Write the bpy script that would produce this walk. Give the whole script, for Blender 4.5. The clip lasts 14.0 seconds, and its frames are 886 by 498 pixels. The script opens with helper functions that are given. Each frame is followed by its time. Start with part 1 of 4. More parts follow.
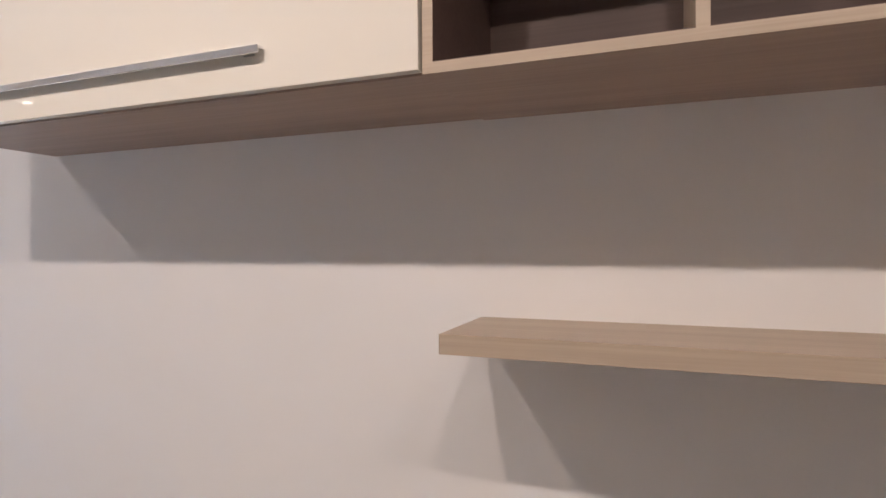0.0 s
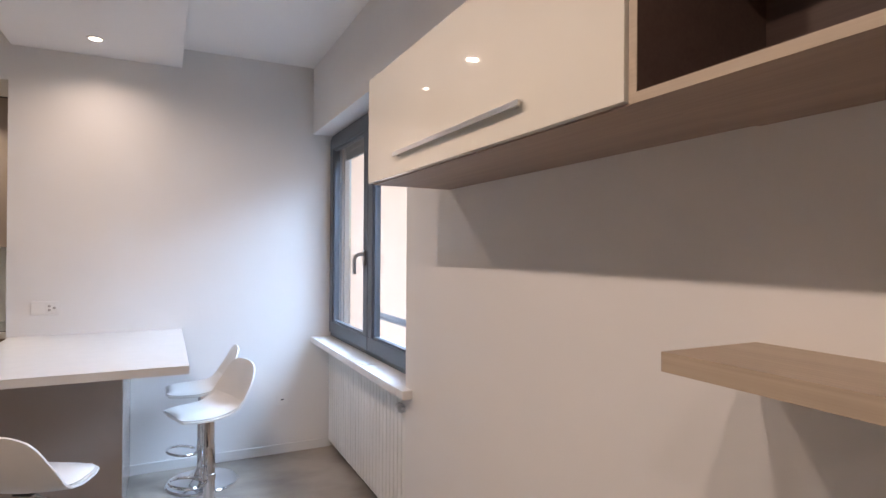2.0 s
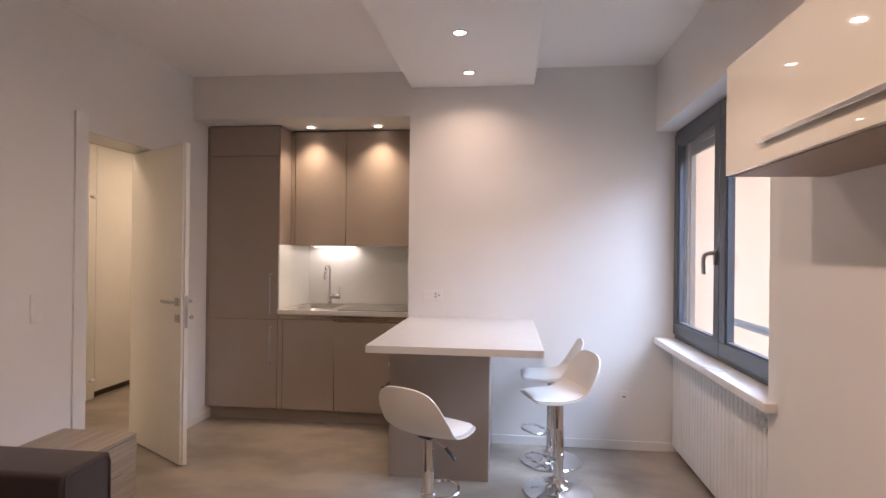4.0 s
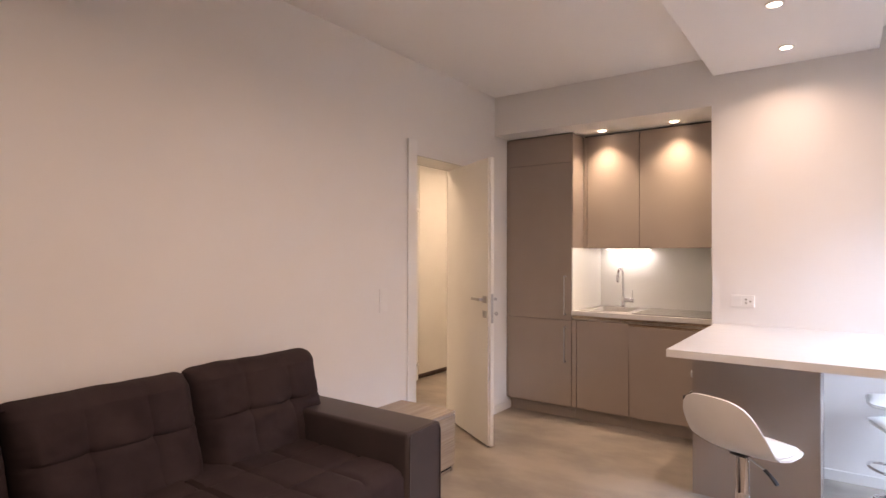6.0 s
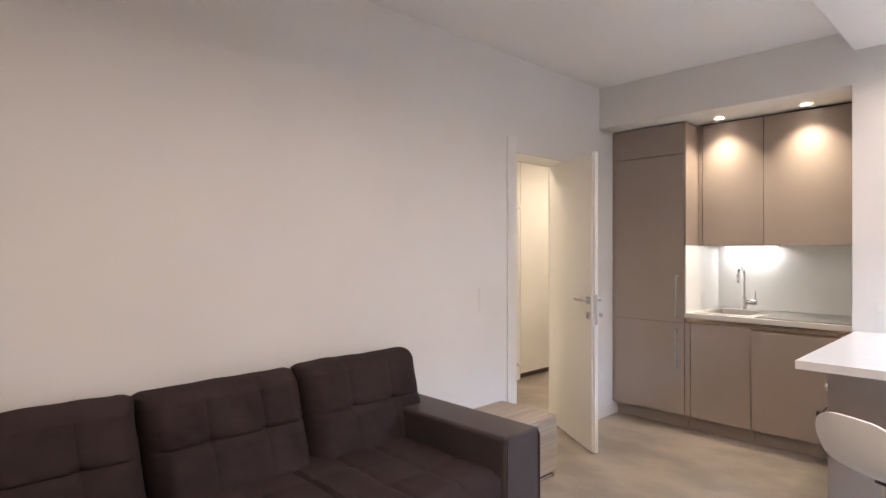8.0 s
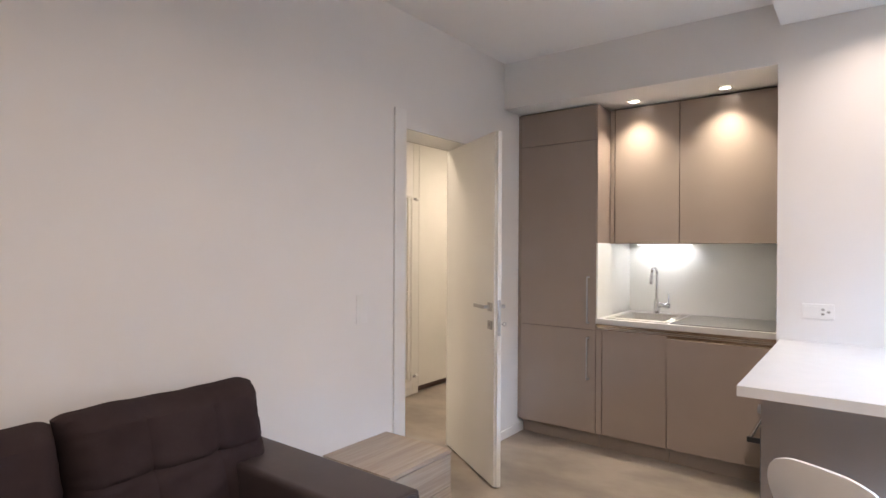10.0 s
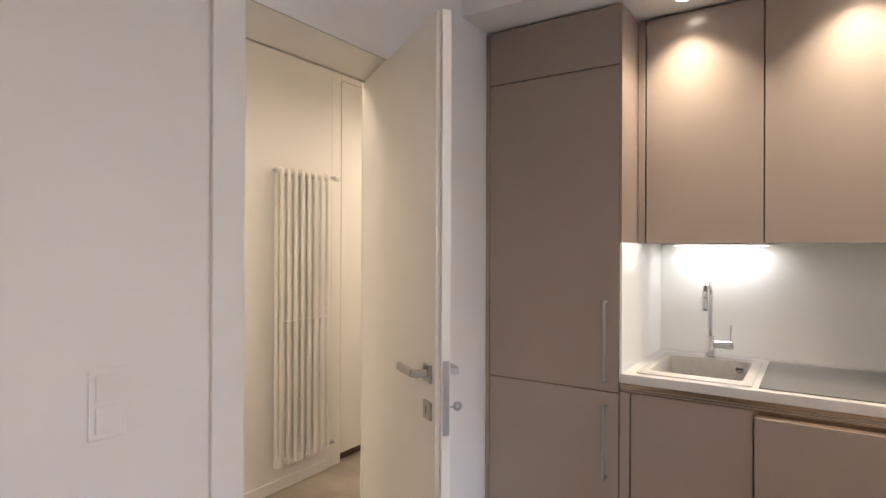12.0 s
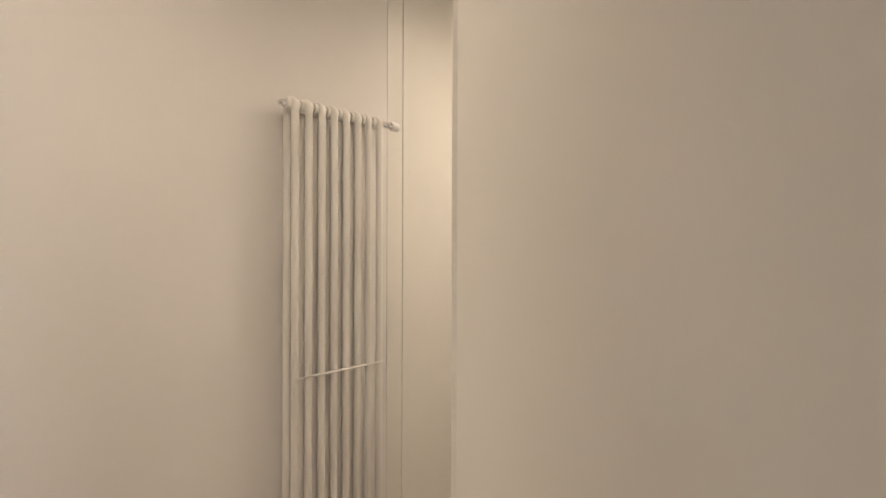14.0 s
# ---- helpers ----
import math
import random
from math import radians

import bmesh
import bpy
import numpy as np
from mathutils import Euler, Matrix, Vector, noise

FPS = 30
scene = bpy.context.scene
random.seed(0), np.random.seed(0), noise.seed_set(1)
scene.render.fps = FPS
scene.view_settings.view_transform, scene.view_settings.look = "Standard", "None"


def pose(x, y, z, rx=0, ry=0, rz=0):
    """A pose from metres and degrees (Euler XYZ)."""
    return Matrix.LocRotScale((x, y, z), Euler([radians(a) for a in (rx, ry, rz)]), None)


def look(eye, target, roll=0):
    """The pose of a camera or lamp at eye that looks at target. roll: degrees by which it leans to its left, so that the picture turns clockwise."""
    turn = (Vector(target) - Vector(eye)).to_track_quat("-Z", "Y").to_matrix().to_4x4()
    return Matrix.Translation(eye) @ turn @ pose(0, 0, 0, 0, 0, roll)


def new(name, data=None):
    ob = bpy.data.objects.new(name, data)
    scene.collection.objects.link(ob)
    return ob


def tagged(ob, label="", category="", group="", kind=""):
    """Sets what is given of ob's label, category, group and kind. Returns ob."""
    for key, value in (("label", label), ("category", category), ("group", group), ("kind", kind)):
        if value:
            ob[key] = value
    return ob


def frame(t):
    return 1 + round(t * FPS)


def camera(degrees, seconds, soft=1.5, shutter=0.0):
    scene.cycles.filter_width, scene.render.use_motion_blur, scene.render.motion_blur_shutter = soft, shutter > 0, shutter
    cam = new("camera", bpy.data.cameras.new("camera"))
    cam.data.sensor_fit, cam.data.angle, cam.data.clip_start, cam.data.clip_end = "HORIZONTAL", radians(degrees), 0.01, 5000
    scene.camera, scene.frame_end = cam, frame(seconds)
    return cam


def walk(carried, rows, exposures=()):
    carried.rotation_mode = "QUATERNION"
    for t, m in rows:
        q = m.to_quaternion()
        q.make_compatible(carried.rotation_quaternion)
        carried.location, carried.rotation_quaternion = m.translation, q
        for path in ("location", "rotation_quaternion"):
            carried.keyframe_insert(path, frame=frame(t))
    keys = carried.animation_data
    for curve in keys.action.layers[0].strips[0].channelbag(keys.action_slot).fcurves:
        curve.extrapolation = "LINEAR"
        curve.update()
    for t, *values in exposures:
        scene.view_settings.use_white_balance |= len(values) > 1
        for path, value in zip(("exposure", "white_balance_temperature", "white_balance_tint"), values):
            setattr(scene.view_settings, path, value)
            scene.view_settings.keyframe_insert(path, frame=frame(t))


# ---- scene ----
cam = camera(76.8, 14.0)
PATH = [
    (0, (2.462, -3.933, 1.417), (4.333, -3.226, 1.411), -0.2),
    (0.5, (2.5, -4.074, 1.426), (4.25, -3.105, 1.433), -0.1),
    (1, (2.583, -4.185, 1.43), (4.096, -2.878, 1.432), -0.2),
    (1.5, (2.614, -4.246, 1.434), (3.814, -2.646, 1.441), 0.1),
    (2, (2.575, -4.282, 1.44), (3.463, -2.49, 1.448), 0.4),
    (2.5, (2.549, -4.284, 1.437), (3.133, -2.372, 1.443), 0.5),
    (3, (2.518, -4.307, 1.424), (2.825, -2.331, 1.431), 0.6),
    (5.5, (2.481, -4.438, 1.407), (1.516, -2.686, 1.423), 0.3),
    (6, (2.471, -4.458, 1.386), (1.31, -2.829, 1.407), 0.2),
    (6.5, (2.487, -4.481, 1.394), (1.157, -2.988, 1.407), 0.2),
    (7, (2.495, -4.487, 1.413), (1.047, -3.107, 1.416), -0.0),
    (9.5, (2.255, -4.008, 1.415), (0.923, -2.516, 1.413), 0.3),
    (10, (2.118, -3.774, 1.409), (0.916, -2.176, 1.405), 0.3),
    (10.5, (1.939, -3.414, 1.439), (0.804, -1.768, 1.433), 0.2),
    (11, (1.698, -3.052, 1.416), (0.584, -1.391, 1.411), 0.3),
    (11.5, (1.491, -2.677, 1.422), (0.38, -1.014, 1.419), 0.4),
    (12, (1.284, -2.279, 1.419), (0.174, -0.616, 1.42), 0.2),
    (12.5, (1.004, -1.936, 1.422), (-0.119, -0.281, 1.407), 0.1),
    (13, (0.724, -1.614, 1.416), (-0.429, 0.02, 1.417), 0.3),
    (13.5, (0.468, -1.355, 1.413), (-0.751, 0.23, 1.422), -0.1),
    (14, (0.235, -1.167, 1.419), (-1.062, 0.356, 1.41), 0.2),
]
EXPOSURES = [(0, 0.42, 6030, 14), (1.0, 0.42, 6020, 15), (2, 0.04, 6650, 17), (3, -0.12, 7250, 22), (5.5, 0.37, 7470, 27), (6.4, 0.62, 7660, 25), (7, 0.75, 6940, 18), (9.5, 0.64, 6260, 14), (11, 0.53, 6360, 15), (12.5, 0.58, 6470, 15), (13.3, 0.38, 6320, 15), (14, 0.23, 6320, 15)]
walk(cam, [(t, look(eye, target, roll)) for t, eye, target, roll in PATH], EXPOSURES)

# ---- world, sun, lamps ----
world = bpy.data.worlds.new("world")
scene.world = world
world.use_nodes = True
_nt = world.node_tree
_bg = _nt.nodes["Background"]
_sky = _nt.nodes.new("ShaderNodeTexSky")
_sky.sky_type = 'NISHITA'
_sky.sun_disc = False
_sky.sun_elevation = radians(36)
_sky.sun_rotation = radians(253)
_nt.links.new(_sky.outputs[0], _bg.inputs[0])
_bg.inputs[1].default_value = 0.12

SOFFIT_LIGHTS = [(2.205, -0.552 - 0.705 * i, 2.638) for i in (0, 1, 3, 4, 5, 6)]
NICHE_LIGHTS = [(0.847, 0.100, 2.428), (1.418, 0.100, 2.428)]
# hall lamps are out of view: their number and places are assumed
ASSUMED_HALL_LIGHTS = [(-0.60, -2.3, 2.638), (-0.60, -0.80, 2.638), (-0.60, 0.85, 2.638)]


def lamp(kind, name, where, power, color, target=None, size=0.03, **more):
    data = bpy.data.lights.new(name, kind)
    data.energy, data.color = power, color
    ob = new(name, data)
    ob.matrix_world = look(where, target or (where[0], where[1] + 0.0001, where[2] - 1))
    if kind in ('SPOT', 'POINT'):
        data.shadow_soft_size = size
    for k, v in more.items():
        if k == 'spot':
            data.spot_size = radians(v)
        elif k == 'blend':
            data.spot_blend = v
        elif k == 'shape':
            data.shape = 'RECTANGLE'
            data.size, data.size_y = v
        elif k == 'disc':
            data.shape, data.size = 'DISK', v
        elif k == 'spread':
            data.spread = radians(v)
    return ob


WARM = (1.0, 0.82, 0.68)
sun = lamp('SUN', "sun", (-10, -6, 15), 4.5, (1.0, 0.95, 0.88), target=(10, 0, 0))
sun.data.angle = radians(0.5)
for p, power in zip(SOFFIT_LIGHTS, (2.2, 6.8, 10.2, 9.2, 7.4, 6.2)):
    lamp('AREA', "soffit_disc", (p[0], p[1], p[2] - 0.008), power, WARM, disc=0.060, spread=135 if p[1] > -1 else 168)
for p in NICHE_LIGHTS:
    lamp('AREA', "niche_disc", (p[0], p[1], p[2] - 0.008), 3.3, (1.0, 0.87, 0.66), disc=0.085, spread=98)
# unseen lamps added to brighten the hall and the door leaf
for p, power in zip(ASSUMED_HALL_LIGHTS, (90, 42, 88)):
    lamp('SPOT', "assumed_hall_spot", (p[0], p[1], p[2] - 0.012), power, (1.0, 0.82, 0.60), spot=172, blend=1.0, size=0.25)
lamp('AREA', "under_cabinet_strip", (0.92, 0.60, 1.434), 0.48, (0.95, 0.96, 1.0), shape=(0.34, 0.05))
lamp('AREA', "open_sky_light", (6.8, -1.0, 4.7), 1250, (0.44, 0.68, 1.0), target=(3.6, -1.1, 1.5), shape=(5.0, 3.2))

# ---- materials ----


def material(name, color, rough=0.5, metal=0.0, second=None, scale=3.0, detail=40.0, bump=0.02, stretch=(1, 1, 1),
             rough_var=0.06, coat=0.0, emit=None, depth=0.002, lo=0.35, hi=0.65):
    """A principled material with a broad mottle between two colours, a fine grain in roughness and relief."""
    m = bpy.data.materials.new(name)
    m.use_nodes = True
    nt = m.node_tree
    b = nt.nodes["Principled BSDF"]
    b.inputs["Metallic"].default_value = metal
    b.inputs["Coat Weight"].default_value = coat
    b.inputs["Coat Roughness"].default_value = 0.015
    tc = nt.nodes.new("ShaderNodeTexCoord")
    mp = nt.nodes.new("ShaderNodeMapping")
    mp.inputs["Scale"].default_value = stretch
    nt.links.new(tc.outputs["Object"], mp.inputs[0])
    n1 = nt.nodes.new("ShaderNodeTexNoise")
    n1.inputs["Scale"].default_value = scale
    n1.inputs["Detail"].default_value = 6
    n2 = nt.nodes.new("ShaderNodeTexNoise")
    n2.inputs["Scale"].default_value = detail
    n2.inputs["Detail"].default_value = 8
    for n in (n1, n2):
        nt.links.new(mp.outputs[0], n.inputs["Vector"])
    r = nt.nodes.new("ShaderNodeValToRGB")
    c2 = second or tuple(v * 0.94 for v in color)
    r.color_ramp.elements[0].position, r.color_ramp.elements[1].position = lo, hi
    r.color_ramp.elements[0].color = (*c2, 1)
    r.color_ramp.elements[1].color = (*color, 1)
    nt.links.new(n1.outputs[0], r.inputs[0])
    nt.links.new(r.outputs[0], b.inputs["Base Color"])
    mr = nt.nodes.new("ShaderNodeMapRange")
    mr.inputs["To Min"].default_value = max(0.02, rough - rough_var)
    mr.inputs["To Max"].default_value = min(1, rough + rough_var)
    nt.links.new(n2.outputs[0], mr.inputs[0])
    nt.links.new(mr.outputs[0], b.inputs["Roughness"])
    bp = nt.nodes.new("ShaderNodeBump")
    bp.inputs["Strength"].default_value = bump
    bp.inputs["Distance"].default_value = depth
    nt.links.new(n2.outputs[0], bp.inputs["Height"])
    nt.links.new(bp.outputs[0], b.inputs["Normal"])
    if emit:
        b.inputs["Emission Color"].default_value = (*emit[0], 1)
        b.inputs["Emission Strength"].default_value = emit[1]
    return m


def wood(name, light, dark, axis="Y", scale=1.0, rough=0.5, streak=0.5):
    """Straight-grained wood whose fibres run along one axis: long streaks, finer pores, slight relief."""
    m = bpy.data.materials.new(name)
    m.use_nodes = True
    nt = m.node_tree
    b = nt.nodes["Principled BSDF"]
    tc = nt.nodes.new("ShaderNodeTexCoord")
    outs = []
    for across, along, det in ((28 * scale, 0.9, 5), (160 * scale, 3.0, 3)):
        mp = nt.nodes.new("ShaderNodeMapping")
        s = {"X": (along, across, across), "Y": (across, along, across), "Z": (across, across, along)}[axis]
        mp.inputs["Scale"].default_value = s
        nt.links.new(tc.outputs["Object"], mp.inputs[0])
        n = nt.nodes.new("ShaderNodeTexNoise")
        n.inputs["Scale"].default_value = 1.0
        n.inputs["Detail"].default_value = det
        n.inputs["Distortion"].default_value = 0.4
        nt.links.new(mp.outputs[0], n.inputs["Vector"])
        outs.append(n)
    mix = nt.nodes.new("ShaderNodeMix")
    mix.inputs[0].default_value = streak
    nt.links.new(outs[0].outputs[0], mix.inputs[2])
    nt.links.new(outs[1].outputs[0], mix.inputs[3])
    r = nt.nodes.new("ShaderNodeValToRGB")
    r.color_ramp.elements[0].position, r.color_ramp.elements[1].position = 0.36, 0.62
    r.color_ramp.elements[0].color = (*dark, 1)
    r.color_ramp.elements[1].color = (*light, 1)
    nt.links.new(mix.outputs[0], r.inputs[0])
    nt.links.new(r.outputs[0], b.inputs["Base Color"])
    b.inputs["Roughness"].default_value = rough
    bp = nt.nodes.new("ShaderNodeBump")
    bp.inputs["Strength"].default_value = 0.15
    bp.inputs["Distance"].default_value = 0.0008
    nt.links.new(outs[1].outputs[0], bp.inputs["Height"])
    nt.links.new(bp.outputs[0], b.inputs["Normal"])
    return m


M = {}
M["plaster"] = material("wall_paint", (0.78, 0.765, 0.745), 0.72, second=(0.75, 0.735, 0.715), scale=1.2, detail=160, bump=0.05, depth=0.0008)
M["ceil"] = material("ceiling_paint", (0.87, 0.86, 0.845), 0.85, second=(0.85, 0.84, 0.825), scale=0.8, detail=120, bump=0.08, depth=0.0008)
M["floor"] = material("polished_resin_floor", (0.375, 0.325, 0.272), 0.32, second=(0.235, 0.203, 0.170), scale=2.0, detail=14, bump=0.03, rough_var=0.10, depth=0.001, lo=0.39, hi=0.60, stretch=(0.8, 1.2, 1))
M["trim"] = material("white_trim", (0.80, 0.79, 0.77), 0.38, scale=2, detail=90, bump=0.04)
M["door"] = material("white_lacquer_door", (0.80, 0.785, 0.74), 0.33, scale=1.5, detail=120, bump=0.05, rough_var=0.04)
M["jamb"] = material("door_lining_paint", (0.78, 0.77, 0.73), 0.4, scale=1.5, detail=100, bump=0.04)
M["taupe"] = material("taupe_laminate", (0.325, 0.263, 0.224), 0.25, second=(0.307, 0.249, 0.212), scale=2.5, detail=220, bump=0.05, rough_var=0.05, depth=0.0005)
M["taupe_body"] = material("taupe_carcass", (0.25, 0.20, 0.165), 0.5, scale=2.5, detail=200, bump=0.04)
M["plinth"] = material("plinth_metal_foil", (0.33, 0.275, 0.235), 0.34, scale=3, detail=80, bump=0.01)
M["counter"] = material("white_worktop", (0.62, 0.605, 0.58), 0.30, second=(0.595, 0.58, 0.555), scale=14, detail=260, bump=0.02, rough_var=0.05)
M["splash"] = material("pale_glossy_splashback", (0.88, 0.885, 0.84), 0.16, scale=1.2, detail=30, bump=0.01, rough_var=0.03)
M["gloss"] = material("glossy_cream_front", (0.80, 0.76, 0.67), 0.03, scale=1.0, detail=8, bump=0.012, rough_var=0.01, coat=0.6, depth=0.0015)
M["oak"] = wood("pale_oak_veneer", (0.46, 0.375, 0.285), (0.385, 0.308, 0.228), "Y", 1.0, 0.5)
# oak copy a little darker, underside shade put into the colour
M["oak_under_shade"] = wood("oak_underside_shaded", (0.40, 0.305, 0.245), (0.33, 0.25, 0.20), "Y", 0.8, 0.5)
# oak copy, much darker, with the shade of deep recesses in its colour
M["oak_shaded"] = wood("oak_interior_shaded", (0.12, 0.078, 0.065), (0.095, 0.060, 0.050), "Y", 0.8, 0.55)
M["night"] = wood("grey_oak_melamine", (0.42, 0.35, 0.28), (0.30, 0.24, 0.19), "Y", 0.8, 0.55)
M["fabric"] = material("anthracite_fabric", (0.043, 0.030, 0.031), 0.85, second=(0.031, 0.021, 0.023), scale=6, detail=420, bump=0.5, depth=0.0012)
M["leather"] = material("anthracite_leatherette", (0.062, 0.048, 0.048), 0.40, second=(0.050, 0.039, 0.040), scale=5, detail=260, bump=0.3, depth=0.0008)
M["chrome"] = material("chrome", (0.80, 0.80, 0.82), 0.07, metal=1.0, scale=3, detail=60, bump=0.0, rough_var=0.03)
M["steel"] = material("brushed_steel", (0.46, 0.45, 0.44), 0.34, metal=1.0, scale=4, detail=200, bump=0.05, stretch=(1, 1, 12), rough_var=0.08)
M["alu"] = material("anodised_aluminium", (0.86, 0.86, 0.87), 0.2, metal=1.0, scale=4, detail=200, bump=0.0, rough_var=0.04)
M["profile"] = material("bronze_anodised_profile", (0.55, 0.43, 0.31), 0.25, metal=0.9, scale=3, detail=120, bump=0.02)
M["white_plastic"] = material("white_plastic", (0.80, 0.79, 0.77), 0.3, scale=4, detail=80, bump=0.01)
M["seat_plastic"] = material("white_seat_plastic", (0.70, 0.68, 0.65), 0.30, scale=4, detail=300, bump=0.0, rough_var=0.02)
M["pad"] = material("white_leatherette_pad", (0.72, 0.70, 0.67), 0.5, scale=5, detail=240, bump=0.2, depth=0.0008)
M["black"] = material("black_plastic", (0.02, 0.02, 0.022), 0.35, scale=4, detail=90, bump=0.03)
M["window"] = material("anthracite_window_frame", (0.075, 0.085, 0.10), 0.42, second=(0.068, 0.077, 0.09), scale=3, detail=240, bump=0.08, depth=0.0005)
M["radiator"] = material("white_radiator_enamel", (0.80, 0.785, 0.745), 0.3, scale=3, detail=60, bump=0.02)
for _m, _s in (("fabric", 0.15), ("leather", 0.35)):
    M[_m].node_tree.nodes["Principled BSDF"].inputs["Specular IOR Level"].default_value = _s
_b = M["taupe"].node_tree.nodes["Principled BSDF"]
_b.inputs["Coat Weight"].default_value = 0.15
_b.inputs["Coat Roughness"].default_value = 0.25
M["hob"] = material("black_glass_hob", (0.15, 0.152, 0.148), 0.14, scale=2, detail=30, bump=0.0, rough_var=0.02, coat=0.4)
M["sink"] = material("grey_composite_sink", (0.50, 0.485, 0.45), 0.42, second=(0.46, 0.445, 0.41), scale=60, detail=300, bump=0.06)
M["dark_gap"] = material("dark_gap", (0.03, 0.025, 0.022), 0.8)
M["bulb"] = material("lamp_lens", (1, 0.95, 0.85), 0.3, emit=((1.0, 0.88, 0.70), 14))
M["bulb_cool"] = material("strip_lens", (1, 1, 1), 0.3, emit=((1.0, 0.98, 0.95), 9))
M["stone"] = material("light_window_sill_stone", (0.78, 0.77, 0.75), 0.35, scale=10, detail=120, bump=0.03)
M["facade"] = material("cream_render_facade", (0.74, 0.64, 0.58), 0.9, second=(0.70, 0.60, 0.54), scale=0.6, detail=20, bump=0.3, depth=0.01)
M["ground"] = material("courtyard_paving", (0.30, 0.29, 0.28), 0.9, scale=0.5, detail=8, bump=0.3, depth=0.01)
M["rail"] = material("painted_steel_rail", (0.12, 0.13, 0.15), 0.4, scale=4, detail=90, bump=0.05)

glass = bpy.data.materials.new("window_glass")
glass.use_nodes = True
gb = glass.node_tree.nodes["Principled BSDF"]
gb.inputs["Transmission Weight"].default_value = 1.0
gb.inputs["Roughness"].default_value = 0.0
gb.inputs["IOR"].default_value = 1.45
gb.inputs["Base Color"].default_value = (0.97, 0.99, 0.98, 1)
M["glass"] = glass

# ---- mesh helpers ----


def box(bm, x0, x1, y0, y1, z0, z1, bevel=0.0, segs=2):
    """A box, with rounded edges if bevel is given, added to bm."""
    vs = [bm.verts.new((x, y, z)) for x in (x0, x1) for y in (y0, y1) for z in (z0, z1)]
    fs = [bm.faces.new([vs[i] for i in f]) for f in
          ((0, 1, 3, 2), (4, 6, 7, 5), (0, 4, 5, 1), (2, 3, 7, 6), (0, 2, 6, 4), (1, 5, 7, 3))]
    if bevel:
        es = list({e for f in fs for e in f.edges})
        bmesh.ops.bevel(bm, geom=es, offset=bevel, segments=segs, profile=0.6, affect='EDGES')
    return bm


def boxes(*rows, bevel=0.0, segs=2):
    bm = bmesh.new()
    for r in rows:
        box(bm, *r, bevel=bevel, segs=segs)
    return bm


def lathe(rows, segs=32, at=(0, 0, 0), axis="Z"):
    """A body turned about an axis from (radius, height) rows; closed where the radius is 0."""
    bm = bmesh.new()
    rings = []
    for r, h in rows:
        if r < 1e-6:
            rings.append([bm.verts.new((0, 0, h))])
        else:
            rings.append([bm.verts.new((r * math.cos(2 * math.pi * i / segs), r * math.sin(2 * math.pi * i / segs), h)) for i in range(segs)])
    for a, b in zip(rings, rings[1:]):
        for i in range(segs):
            j = (i + 1) % segs
            q = [a[i % len(a)], a[j % len(a)], b[j % len(b)], b[i % len(b)]]
            q = list(dict.fromkeys(q))
            if len(q) > 2:
                bm.faces.new(q)
    if axis == "X":
        bmesh.ops.rotate(bm, verts=bm.verts, matrix=Matrix.Rotation(radians(90), 3, 'Y'))
    if axis == "Y":
        bmesh.ops.rotate(bm, verts=bm.verts, matrix=Matrix.Rotation(radians(-90), 3, 'X'))
    bmesh.ops.translate(bm, verts=bm.verts, vec=at)
    bmesh.ops.recalc_face_normals(bm, faces=bm.faces)
    return bm


def tube(points, radius, segs=12, bm=None, closed=False, flat=1.0):
    """A round bar along points; flat squeezes its section."""
    bm = bm or bmesh.new()
    pts = [Vector(p) for p in points]
    n = len(pts)
    rings = []
    side = None
    for i, p in enumerate(pts):
        a = pts[(i - 1) % n] if (i or closed) else p
        b = pts[(i + 1) % n] if (i < n - 1 or closed) else p
        d = (b - a).normalized()
        if side is None:
            side = d.cross(Vector((0, 0, 1)) if abs(d.z) < 0.9 else Vector((1, 0, 0))).normalized()
        side = (side - d * side.dot(d)).normalized()
        up = d.cross(side)
        rings.append([bm.verts.new(p + side * (radius * math.cos(2 * math.pi * k / segs)) + up * (radius * flat * math.sin(2 * math.pi * k / segs))) for k in range(segs)])
    pairs = list(zip(rings, rings[1:])) + ([(rings[-1], rings[0])] if closed else [])
    for a, b in pairs:
        for k in range(segs):
            bm.faces.new((a[k], a[(k + 1) % segs], b[(k + 1) % segs], b[k]))
    if not closed:
        bm.faces.new(rings[0][::-1])
        bm.faces.new(rings[-1])
    return bm


def arc(points, r=0.02, steps=5):
    """Rounds the corners of a polyline."""
    pts = [Vector(p) for p in points]
    out = [pts[0]]
    for a, b, c in zip(pts, pts[1:], pts[2:]):
        u, v = (a - b).normalized() * r, (c - b).normalized() * r
        for i in range(steps + 1):
            t = i / steps
            out.append(b + u * (1 - t) ** 2 + v * t ** 2)
    return out + [pts[-1]]


def part(name, bm, mat, parent=None, label="", smooth=False, kind=""):
    me = bpy.data.meshes.new(name)
    bmesh.ops.recalc_face_normals(bm, faces=bm.faces)
    bm.to_mesh(me)
    bm.free()
    me.materials.append(M[mat] if isinstance(mat, str) else mat)
    if smooth:
        me.shade_smooth()
        me.set_sharp_from_angle(angle=radians(35))
    ob = new(name, me)
    if parent:
        ob.parent = parent
    return tagged(ob, label=label, kind=kind)


def thing(name, label, category, group="", at=(0, 0, 0), rz=0.0, kind=""):
    e = new(name)
    e.empty_display_size = 0.1
    e.matrix_world = pose(*at, 0, 0, rz)
    return tagged(e, label=label, category=category, group=group, kind=kind)


def structure(name, bm, mat, label="", smooth=False):
    return part(name, bm, mat, None, label, smooth, "structure")


